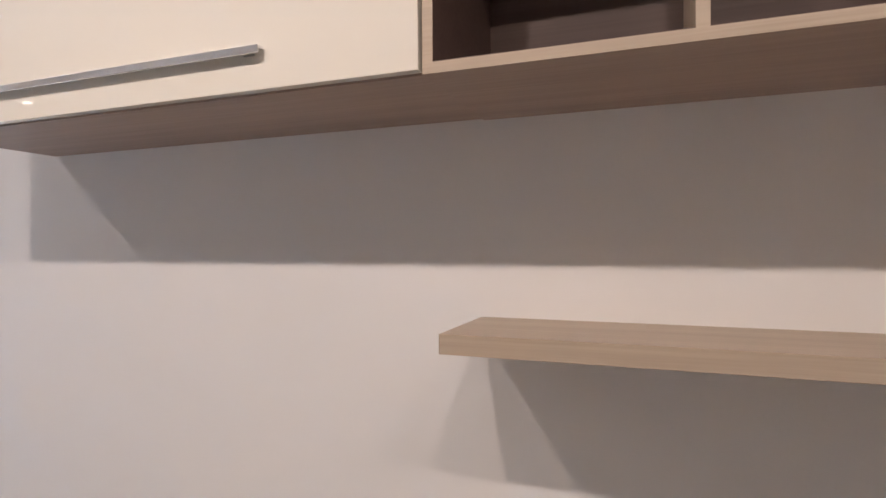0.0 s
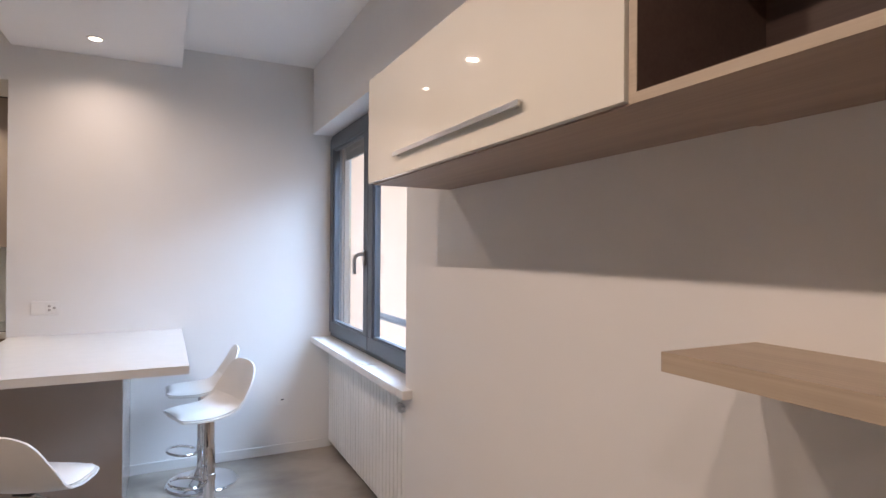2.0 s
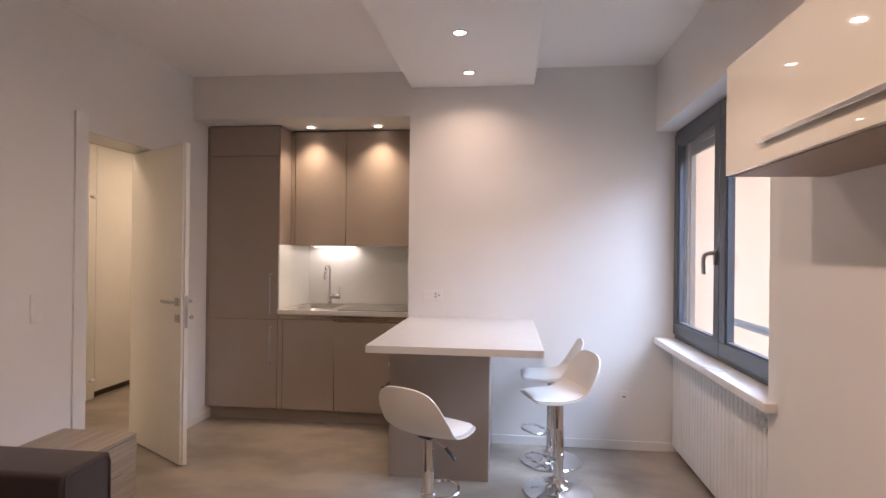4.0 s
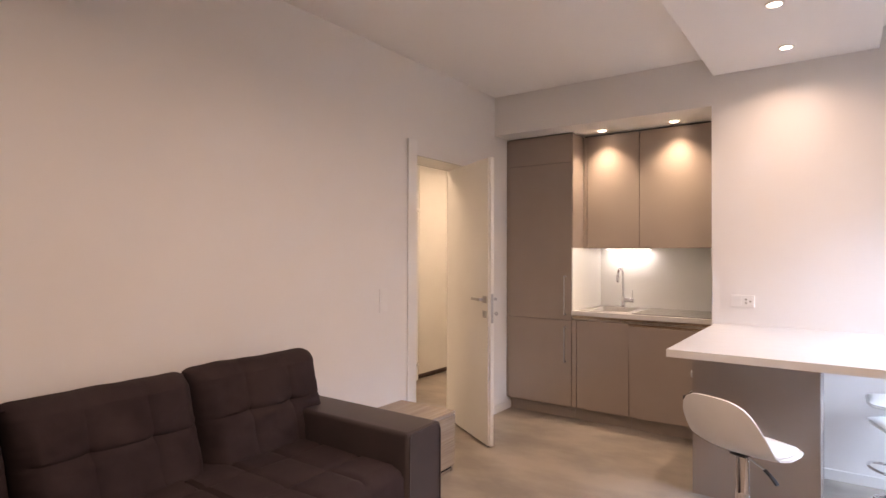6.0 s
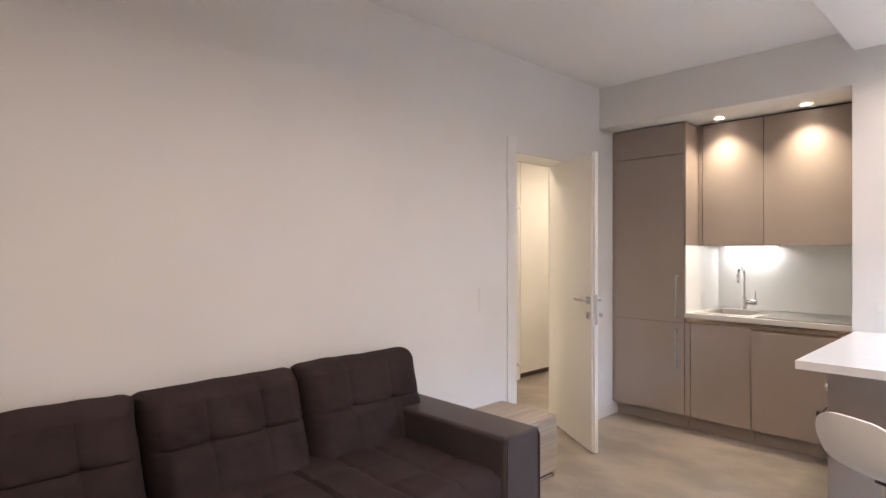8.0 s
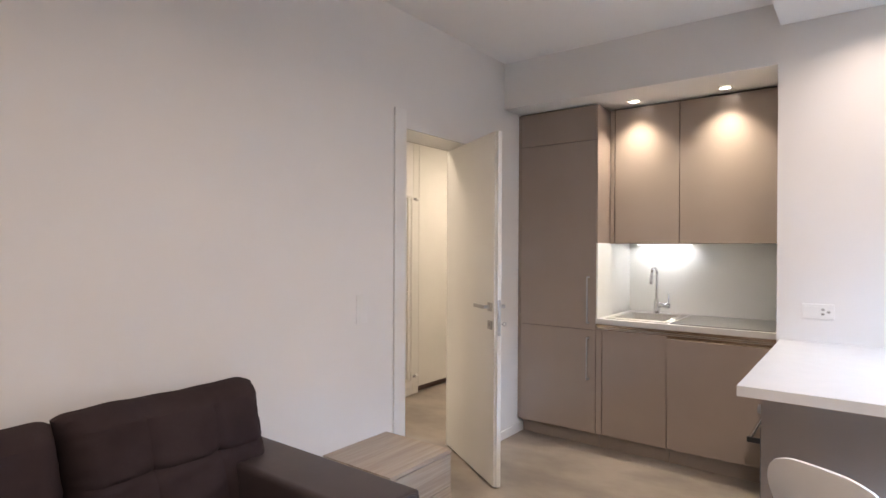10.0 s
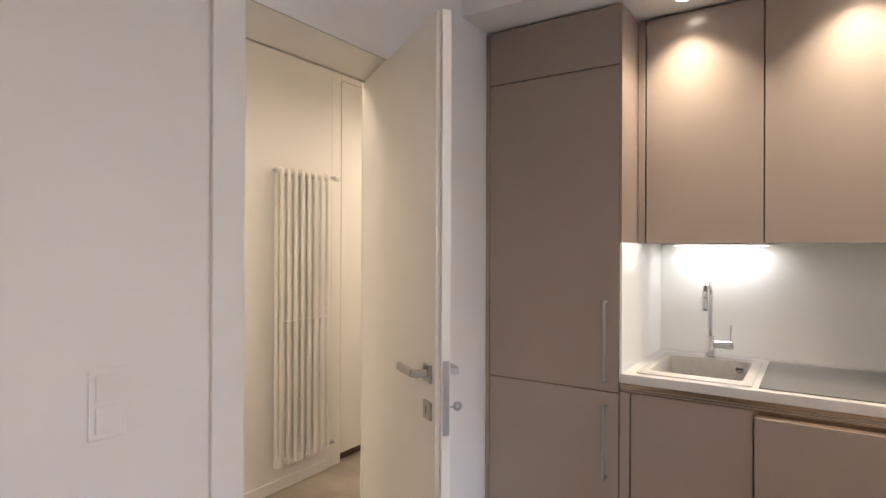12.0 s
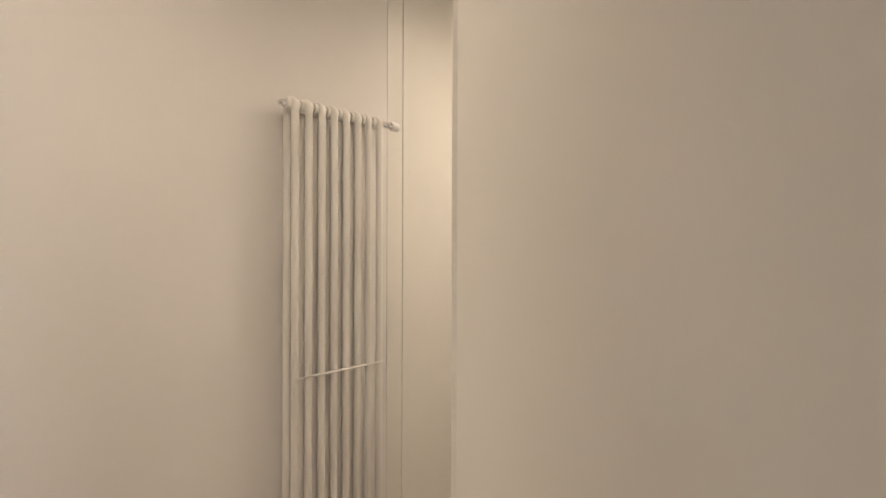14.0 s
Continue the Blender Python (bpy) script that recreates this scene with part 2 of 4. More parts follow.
# ---- structure ----
XW, YK, YB, ZC, XS = 3.574, -0.212, -5.9, 2.765, 3.668
DY0, DY1, DZ, WT = -1.331, -0.562, 2.106, 0.255
structure("floor", boxes((-1.9, 4.0, YB - 0.2, 2.2, -0.12, 0.0)), "floor", "pale grey mottled resin floor with a soft sheen")
structure("ceiling", boxes((-WT, 4.0, YB - 0.2, 0.95, ZC, ZC + 0.15)), "ceil", "plain white painted ceiling")
structure("ceiling_soffit", boxes((1.748, 2.662, YB, YK, 2.638, ZC + 0.02), bevel=0.004), "ceil", "white dropped ceiling panel with recessed downlights")
structure("wall_west", boxes((-WT, 0, YB - 0.2, DY0, 0, ZC), (-WT, 0, DY0, DY1, DZ, ZC), (-WT, 0, DY1, 0.95, 0, ZC)), "plaster", "white plastered wall with a doorway")
structure("wall_north", boxes((1.738, 3.795, YK, 0.95, 0, ZC), (0, 1.738, YK, 0.95, 2.43, ZC), (0, 1.738, 0.94, 0.95, 0, 2.43)), "plaster", "white plastered wall with a kitchen niche")
structure("wall_east", boxes((XW, 4.0, YB - 0.2, -1.885, 0, ZC)), "plaster", "white plastered wall behind the floating shelf")
structure("wall_east_window", boxes((3.53, 4.0, -1.8845, YK, 2.285, ZC), (3.53, XW, YB, -1.8845, 2.285, ZC), (XS + 0.13, 4.0, -1.8845, YK, 0, 0.812)), "plaster", "white plastered beam and breast wall round the window")
structure("wall_south", boxes((0, XW, YB - 0.2, YB, 0, ZC)), "plaster", "plain white plastered wall")
structure("baseboard_north", boxes((1.73, XS, YK - 0.012, YK - 0.001, 0, 0.065), bevel=0.003), "trim", "low white baseboard")
structure("baseboard_west", boxes((0.001, 0.012, DY1 + 0.08, 0.08, 0, 0.065), (0.001, 0.012, YB, DY0 - 0.097, 0, 0.065), bevel=0.003), "trim", "low white baseboard")
# hall
HX = -1.342
structure("wall_hall_west", boxes((HX - 0.2, HX, -3.6, 0.31, 0, 2.64)), "plaster", "cream lit hall wall behind the radiator")
structure("wall_hall_south", boxes((HX, -WT, -3.8, -3.6, 0, 2.64)), "plaster")
structure("wall_hall_north", boxes((HX - 0.6, -WT + 0.15, 2.0, 2.2, 0, 2.64)), "plaster")
structure("wall_hall_east", boxes((-WT, -WT + 0.15, 0.96, 2.0, 0, 2.64)), "plaster")
structure("hall_ceiling", boxes((HX - 0.6, -WT - 0.001, -3.6, 2.0, 2.64, 2.76)), "ceil", "white hall ceiling")
structure("baseboard_hall", boxes((HX + 0.001, HX + 0.012, -3.6, 0.30, 0, 0.065), bevel=0.003), "trim", "low white baseboard")


def door_frame():
    e = thing("door_frame", "white lacquered door lining with flat casings in the plastered wall", "door frame", kind="structure")
    t = 0.006
    part("lining", boxes((-WT - 0.004, 0.0, DY0, DY0 + t, 0, DZ), (-WT - 0.004, 0.0, DY1 - t, DY1, 0, DZ), (-WT - 0.004, 0.0, DY0 + t, DY1 - t, DZ - t, DZ)), "jamb", e)
    part("casing", boxes((0.001, 0.014, DY0 - 0.095, DY0 + 0.001, 0, DZ + 0.095), bevel=0.002), "trim", e)
    part("casing", boxes((0.001, 0.014, DY1 - 0.001, DY1 + 0.068, 0, DZ), bevel=0.002), "trim", e)
    part("gasket", boxes((-0.248, -0.243, DY0 + t, DY1 - t, DZ - t - 0.005, DZ - t), (-0.248, -0.243, DY0 + t, DY0 + t + 0.005, 0, DZ - t - 0.005)), "sink", e)
    part("gasket", boxes((-0.004, 0.0, DY0 + t, DY1 - t, DZ - t - 0.0025, DZ - t)), "sink", e)
    return e


door_frame()

# ---- window side ----


def big_window():
    e = thing("window_1", "anthracite two-sash window with a steel handle above a pale sill", "window", kind="structure")
    y0, y1, z0, z1, x = -1.890, YK - 0.002, 0.813, 2.282, XS
    f = 0.055
    part("window_frame", boxes((x, x + 0.07, y0, y1, z0, z0 + f), (x, x + 0.07, y0, y1, z1 - f, z1), (x, x + 0.07, y0, y0 + f, z0 + f, z1 - f), (x, x + 0.07, y1 - f, y1, z0 + f, z1 - f), bevel=0.004), "window", e)
    for a, b in ((-1.11, y1 - 0.038), (y0 + 0.038, -1.115)):
        c, d = z0 + 0.035, z1 - 0.035
        w = 0.082
        s = part("sash", boxes((x - 0.022, x + 0.035, a, b, c, c + w), (x - 0.022, x + 0.035, a, b, d - w, d), (x - 0.022, x + 0.035, a, a + w, c + w, d - w), (x - 0.022, x + 0.035, b - w, b, c + w, d - w), bevel=0.005), "window", e)
        part("bead", boxes((x - 0.012, x + 0.02, a + w, a + w + 0.012, c + w, d - w), (x - 0.012, x + 0.02, b - w - 0.012, b - w, c + w, d - w), (x - 0.012, x + 0.02, a + w, b - w, c + w, c + w + 0.012), (x - 0.012, x + 0.02, a + w, b - w, d - w - 0.012, d - w), bevel=0.002), "window", s)
        g = part("pane", boxes((x + 0.004, x + 0.010, a + w - 0.004, b - w + 0.004, c + w - 0.004, d - w + 0.004)), "glass", s)
        g.visible_shadow = False
    h = part("window_handle", boxes((x - 0.036, x - 0.023, -1.085, -1.055, 1.352, 1.442), bevel=0.004), "steel", e, "brushed steel window handle")
    part("lever", tube(arc([(x - 0.034, -1.07, 1.418), (x - 0.072, -1.07, 1.418), (x - 0.084, -1.048, 1.395), (x - 0.078, -1.036, 1.300)], 0.025), 0.0115, 12), "steel", h, smooth=True)
    return e


big_window()


def sill():
    e = thing("window_sill", "pale polished stone window sill with a thick rounded front", "window sill", kind="structure")
    part("slab", boxes((3.524, XS + 0.06, -1.884, YK - 0.001, 0.772, 0.812), bevel=0.004), "stone", e)
    part("apron", boxes((3.524, 3.5735, -1.968, -1.8845, 0.772, 0.813), bevel=0.004), "stone", e)
    return e


sill()


def low_radiator():
    e = thing("radiator", "white ribbed column radiator under the window sill", "radiator")
    x0 = 3.652
    n = 30
    pitch = (1.875 - 0.240) / n
    for i in range(n):
        y = -1.865 + pitch * (i + 0.5)
        part("column", boxes((x0, x0 + 0.03, y - pitch * 0.455, y + pitch * 0.455, 0.05, 0.735), bevel=0.008, segs=2), "radiator", e)
    part("header", boxes((x0 + 0.031, x0 + 0.06, -1.86, -0.25, 0.06, 0.10), (x0 + 0.031, x0 + 0.06, -1.86, -0.25, 0.68, 0.72), bevel=0.008), "radiator", e)
    for y in (-1.7, -0.5):
        part("bracket", boxes((x0 + 0.06, x0 + 0.15, y, y + 0.03, 0.0, 0.70)), "radiator", e)
    part("valve", lathe([(0, -0.02), (0.012, -0.02), (0.014, 0.0), (0.022, 0.005), (0.024, 0.04), (0.018, 0.05), (0, 0.05)], 18, (3.632, -1.70, 0.655), "Y"), "white_plastic", e, smooth=True)
    return e


low_radiator()


def sill_note():
    e = thing("paper_slip", "small thin white slip lying on the window sill", "paper slip", at=(3.585, -1.28, 0.8125), rz=14)
    part("sheet", boxes((-0.05, 0.05, -0.07, 0.07, 0.0, 0.004), bevel=0.0015), "white_plastic", e)
    return e


sill_note()

# outside
structure("ground", boxes((-200, 300, -200, 200, -3.4, -3.2)), "ground", "grey courtyard paving")


def facade():
    e = thing("apartment_building", "cream rendered apartment building across the courtyard", "building", kind="structure")
    part("wall", boxes((10.0, 14.0, -24, 20, -3.2, 11)), "facade", e)
    part("roof", boxes((9.7, 14.2, -24.3, 20.3, 11.0, 11.3)), "plinth", e)
    for j in range(4):
        for i in range(5):
            y = -18 + i * 5.2 + 0.6
            z = -1.8 + j * 3.0
            w = part("window", boxes((9.93, 9.99, y, y + 1.2, z, z + 0.06), (9.93, 9.99, y, y + 1.2, z + 1.44, z + 1.5), (9.93, 9.99, y, y + 0.06, z, z + 1.5), (9.93, 9.99, y + 1.14, y + 1.2, z, z + 1.5), (9.93, 9.99, y + 0.57, y + 0.63, z, z + 1.5)), "trim", e)
            part("pane", boxes((9.96, 9.985, y + 0.06, y + 1.14, z + 0.06, z + 1.44)), "hob", w)
    return e


facade()


def outer_rail():
    e = thing("window_guard_rail", "painted steel guard rail outside the window", "rail", kind="structure")
    part("rail", tube([(4.02, -2.1, 0.955), (4.02, -0.1, 0.955)], 0.026, 12), "rail", e, smooth=True)
    part("bracket", boxes((3.98, 4.04, -2.08, -2.05, 0.925, 0.985)), "rail", e)
    part("bracket", boxes((3.98, 4.04, -0.16, -0.13, 0.925, 0.985)), "rail", e)
    return e


outer_rail()


def shutter_guide(y):
    e = thing("shutter_guide", "pale aluminium roller shutter guide beside the window", "shutter guide", group="roller shutter guides", kind="structure")
    part("channel", boxes((3.755, 3.792, y - 0.03, y + 0.03, 0.815, 2.28), bevel=0.003), "steel", e)
    return e


structure("wall_reveal_outer", boxes((XS + 0.075, 3.752, YK - 0.05, YK - 0.001, 0.813, 2.284)), "facade", "rendered outer window reveal")
shutter_guide(YK - 0.032)


def roller_shutter():
    e = thing("roller_shutter", "raised grey aluminium roller shutter above the window", "roller shutter", kind="structure")
    for i in range(4):
        z = 2.262 - i * 0.040
        part("slat", boxes((3.768, 3.778, -1.86, YK - 0.064, z - 0.017, z + 0.020), bevel=0.003), "steel", e)
    part("end_bar", boxes((3.764, 3.782, -1.86, YK - 0.064, 2.100, 2.123), bevel=0.003), "steel", e)
    return e


roller_shutter()

# ---- wall cabinets and shelf ----


def wall_cabinet():
    e = thing("wall_cabinet", "oak veneer wall cabinet with glossy cream front and long metal handle", "wall cabinet")
    y0, y1, z0, z1, xf = -3.604, -2.322, 1.682, 2.062, 3.258
    t = 0.018
    part("bottom", boxes((xf, XW, y0, y1, z0, z0 + t), bevel=0.001), "oak_under_shade", e)
    part("top", boxes((xf, XW, y0, y1, z1 - t, z1), bevel=0.001), "oak", e)
    part("side", boxes((xf, XW, y1 - t, y1, z0 + t, z1 - t)), "oak", e)
    part("side", boxes((xf, XW, y0, y0 + t, z0 + t, z1 - t)), "oak", e)
    part("back", boxes((XW - 0.008, XW - 0.001, y0 + t, y1 - t, z0 + t, z1 - t)), "oak_shaded", e)
    d = part("door", boxes((xf - 0.020, xf - 0.002, y0 + 0.004, y1, z0 + 0.003, z1), bevel=0.0012), "gloss", e, "glossy cream lift-up front")
    h = part("door_handle", boxes((xf - 0.036, xf - 0.031, -3.318, -2.600, 1.742, 1.756), (xf - 0.031, xf - 0.0205, -3.318, -2.600, 1.751, 1.756), bevel=0.0015), "alu", d, "long brushed metal profile handle")
    for y in (-3.30, -2.64):
        part("foot", boxes((xf - 0.0308, xf - 0.0204, y, y + 0.02, 1.743, 1.7508)), "steel", h)
    return e


wall_cabinet()


def open_shelf_unit():
    e = thing("open_wall_shelf", "open oak veneer wall shelf unit with empty dark compartments", "wall shelf")
    y1, y0, z0, z1, xf = -3.6045, -4.765, 1.679, 2.062, 3.246
    t = 0.017
    part("bottom", boxes((xf, XW, y0, y1, z0, z0 + t), bevel=0.001), "oak_under_shade", e)
    part("top", boxes((xf, XW, y0, y1, z1 - t, z1), bevel=0.001), "oak", e)
    part("lipping", boxes((xf - 0.002, xf - 0.0002, y0, y1, z0, z0 + t)), "oak", e)
    part("lipping", boxes((xf - 0.002, xf - 0.0002, y1 - t, y1, z0 + t, z1)), "oak", e)
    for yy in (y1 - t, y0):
        part("side", boxes((xf, XW, yy, yy + t, z0 + t, z1 - t)), "oak_shaded", e)
    for yy in (-3.992, -4.378):
        part("divider", boxes((xf, XW - 0.009, yy - 0.0085, yy + 0.0085, z0 + t, z1 - t)), "oak", e)
    part("back", boxes((XW - 0.008, XW - 0.001, y0 + t, y1 - t, z0 + t, z1 - t)), "oak_shaded", e)
    # thin added sheet that carries the compartment shade over the bottom board
    part("floor_shade", boxes((xf + 0.002, XW - 0.009, y0 + t, y1 - t, z0 + t + 0.0003, z0 + t + 0.0025)), "oak_shaded", e)
    return e


open_shelf_unit()


def floating_shelf():
    e = thing("floating_shelf", "thick pale oak floating shelf on the plastered wall", "floating shelf")
    part("board", boxes((3.328, XW, -4.80, -3.599, 1.239, 1.273), bevel=0.0008), "oak", e)
    part("edge_band", boxes((3.328, XW, -3.5988, -3.5975, 1.2393, 1.2727)), "oak", e)
    return e


floating_shelf()

# ---- kitchen ----
NB = 0.69
structure("wall_north_niche", boxes((0.0, 1.738, NB, 0.94, 0, 2.43)), "plaster", "plastered back of the kitchen niche")


def bar_handle(parent, x, z0, z1, y=0.0):
    h = part("handle", tube(arc([(x, y, z0 + 0.005), (x, y - 0.036, z0 + 0.005), (x, y - 0.036, z1 - 0.005), (x, y, z1 - 0.005)], 0.006, 3), 0.006, 10), "steel", parent, "slim brushed steel bar handle", smooth=True)
    return h


def tall_unit():
    e = thing("tall_cabinet", "tall matt taupe kitchen cabinet with slim steel bar handles", "kitchen cabinet")
    part("body", boxes((0.004, 0.621, 0.021, NB - 0.002, 0.10, 2.418), bevel=0.001), "taupe_body", e)
    part("plinth", boxes((0.003, 0.622, 0.075, 0.09, 0.0, 0.10)), "plinth", e)
    part("filler", boxes((0.002, 0.022, 0.001, 0.019, 0.113, 2.418), bevel=0.001), "taupe", e)
    d = part("door", boxes((0.025, 0.620, 0, 0.019, 0.113, 0.836), bevel=0.0015), "taupe", e)
    bar_handle(d, 0.57, 0.485, 0.785)
    d = part("door", boxes((0.025, 0.620, 0, 0.019, 0.840, 2.172), bevel=0.0015), "taupe", e)
    bar_handle(d, 0.57, 0.883, 1.213)
    part("door", boxes((0.025, 0.620, 0, 0.019, 2.176, 2.418), bevel=0.0015), "taupe", e)
    return e


tall_unit()


def base_unit():
    e = thing("sink_cabinet", "matt taupe handleless sink base cabinet under a bronze grip rail", "kitchen cabinet")
    part("body", boxes((0.626, 1.100, 0.045, NB - 0.002, 0.10, 0.62)), "taupe_body", e)
    part("plinth", boxes((0.626, 1.100, 0.075, 0.09, 0.0, 0.10)), "plinth", e)
    part("filler", boxes((0.624, 0.664, 0.001, 0.019, 0.113, 0.845), bevel=0.001), "taupe", e)
    part("door", boxes((0.669, 1.098, 0, 0.019, 0.113, 0.842), bevel=0.0015), "taupe", e)
    return e


base_unit()


def dishwasher():
    e = thing("dishwasher", "built-in dishwasher with a matt taupe front standing slightly ajar", "dishwasher")
    part("body", boxes((1.104, 1.722, 0.045, NB - 0.002, 0.10, 0.85)), "taupe_body", e)
    part("plinth", boxes((1.104, 1.722, 0.075, 0.09, 0.0, 0.10)), "plinth", e)
    bm = boxes((1.104, 1.719, -0.001, 0.019, 0.113, 0.828), bevel=0.0015)
    bmesh.ops.rotate(bm, cent=(0, 0.01, 0.113), verts=bm.verts, matrix=Matrix.Rotation(radians(2.0), 3, 'X'))
    d = part("door", bm, "taupe", e)
    bm = boxes((1.11, 1.716, 0.012, 0.022, 0.813, 0.835), bevel=0.002)
    bmesh.ops.rotate(bm, cent=(0, 0.01, 0.113), verts=bm.verts, matrix=Matrix.Rotation(radians(2.0), 3, 'X'))
    part("edge_profile", bm, "profile", d, "bronze metal edge profile")
    part("filler", boxes((1.724, 1.737, 0.001, 0.019, 0.0, 0.865)), "taupe", e)
    return e


dishwasher()


def grip_rail():
    e = thing("grip_rail", "bronze anodised grip rail under the worktop", "grip rail", kind="structure")
    part("rail", boxes((0.624, 1.722, 0.022, 0.040, 0.80, 0.882), (0.624, 1.722, 0.006, 0.022, 0.864, 0.882), bevel=0.002), "profile", e)
    part("groove", boxes((0.624, 1.722, 0.019, 0.0215, 0.846, 0.849), (0.624, 1.722, 0.018, 0.0215, 0.856, 0.8585)), "steel", e)
    return e


grip_rail()

SX0, SX1, SY0, SY1 = 0.677, 1.091, 0.037, 0.585


def worktop():
    e = thing("worktop", "white kitchen worktop with an inset sink and hob", "worktop")
    x0, x1, y0, y1, z0, z1 = 0.623, 1.737, -0.004, NB - 0.014, 0.884, 0.920
    a, b, c, d = SX0 + 0.02, SX1 - 0.02, SY0 + 0.02, SY1 - 0.06
    part("slab", boxes((x0, a, y0, y1, z0, z1), (b, x1, y0, y1, z0, z1), (a, b, y0, c, z0, z1), (a, b, d, y1, z0, z1)), "counter", e)
    part("front_edge", boxes((x0, x1, y0 - 0.004, y0, z0, z1), bevel=0.0015), "counter", e)
    return e


worktop()


def sink():
    e = thing("kitchen_sink", "light grey composite inset kitchen sink with an overflow", "sink")
    zt = 0.926
    bm = bmesh.new()

    def loop(x0, x1, y0, y1, z, r):
        out = []
        for cx, cy, a0 in ((x1 - r, y1 - r, 0), (x0 + r, y1 - r, 90), (x0 + r, y0 + r, 180), (x1 - r, y0 + r, 270)):
            for k in range(5):
                t = radians(a0 + 90 * k / 4)
                out.append(bm.verts.new((cx + r * math.cos(t), cy + r * math.sin(t), z)))
        return out
    x0, x1, y0, y1 = SX0, SX1, SY0, SY1
    ix0, ix1, iy0, iy1 = x0 + 0.034, x1 - 0.036, y0 + 0.062, y1 - 0.075
    ls = [loop(x0, x1, y0, y1, 0.9205, 0.012), loop(x0, x1, y0, y1, zt - 0.002, 0.012), loop(x0 + 0.003, x1 - 0.003, y0 + 0.003, y1 - 0.003, zt, 0.012),
          loop(ix0, ix1, iy0, iy1, zt, 0.02), loop(ix0 + 0.004, ix1 - 0.004, iy0 + 0.004, iy1 - 0.004, zt - 0.006, 0.02),
          loop(ix0 + 0.014, ix1 - 0.014, iy0 + 0.014, iy1 - 0.014, zt - 0.165, 0.03), loop(ix0 + 0.03, ix1 - 0.03, iy0 + 0.03, iy1 - 0.03, zt - 0.180, 0.03)]
    for p, q in zip(ls, ls[1:]):
        for k in range(len(p)):
            bm.faces.new((p[k], p[(k + 1) % len(p)], q[(k + 1) % len(p)], q[k]))
    bm.faces.new(ls[-1])
    part("basin", bm, "sink", e, smooth=True)
    ox = ix1 - 0.050
    part("overflow", lathe([(0, 0.0), (0.017, 0.0), (0.019, 0.003), (0.015, 0.005), (0.013, 0.002), (0, 0.002)], 20, (0, 0, 0)), "chrome", e, "chrome overflow rosette", smooth=True).matrix_local = pose(ox, iy1 - 0.009, 0.894, 86, 0, 0)
    part("slot", boxes((-0.012, 0.012, -0.004, 0.004, 0.0, 0.006)), "black", e).matrix_local = pose(ox, iy1 - 0.0095, 0.894, 86, 0, 0)
    part("drain", lathe([(0, 0), (0.04, 0), (0.043, 0.003), (0.03, 0.004), (0, 0.002)], 24, ((ix0 + ix1) / 2, (iy0 + iy1) / 2, 0.7465)), "chrome", e, smooth=True)
    return e


sink()


def faucet():
    e = thing("kitchen_faucet", "chrome single-lever kitchen faucet with a hooked spout", "faucet", at=(0.878, 0.550, 0.926))
    part("base", lathe([(0, 0), (0.026, 0), (0.026, 0.006), (0.022, 0.010), (0.021, 0.09), (0.018, 0.098), (0, 0.10)], 24), "chrome", e, smooth=True)
    part("spout", tube(arc([(0, 0, 0.095), (0, 0, 0.325), (-0.002, -0.05, 0.345), (-0.004, -0.115, 0.33), (-0.004, -0.128, 0.265)], 0.04, 6), 0.0105, 14), "chrome", e, smooth=True)
    part("nozzle", lathe([(0, 0), (0.013, 0), (0.014, 0.004), (0.014, 0.055), (0.011, 0.06), (0, 0.06)], 18, (-0.004, -0.128, 0.225)), "chrome", e, smooth=True)
    v = part("valve", lathe([(0, 0), (0.017, 0), (0.017, 0.045), (0.020, 0.047), (0.020, 0.082), (0.016, 0.086), (0, 0.086)], 20, (0.012, 0, 0.062), "X"), "chrome", e, smooth=True)
    part("lever", tube([(0.082, 0, 0.075), (0.084, 0, 0.10), (0.086, 0, 0.155)], 0.0045, 10), "chrome", v, smooth=True)
    return e


faucet()


def hob():
    e = thing("hob", "black glass induction hob set flush in the white worktop", "hob")
    part("glass_plate", boxes((1.113, 1.706, 0.028, 0.600, 0.9205, 0.9255), bevel=0.0015), "hob", e)
    return e


hob()


def splashback():
    e = thing("splashback", "pale greenish glossy splashback behind the sink and hob", "splashback", kind="structure")
    part("panel", boxes((0.623, 1.737, NB - 0.012, NB - 0.001, 0.921, 1.47)), "splash", e)
    part("side_panel", boxes((0.622, 0.632, 0.004, NB - 0.013, 0.921, 1.449)), "splash", e)
    part("side_panel", boxes((1.728, 1.7375, 0.004, NB - 0.013, 0.921, 1.449)), "splash", e)
    return e


splashback()


def upper_unit(x0, x1, group):
    e = thing("upper_cabinet", "matt taupe handleless kitchen wall cabinet above the splashback", "kitchen cabinet", group=group)
    part("body", boxes((x0, x1, 0.256, NB - 0.014, 1.452, 2.418), bevel=0.001), "taupe_body", e)
    part("door", boxes((x0 + 0.0015, x1 - 0.0015, 0.235, 0.254, 1.447, 2.416), bevel=0.0015), "taupe", e)
    return e


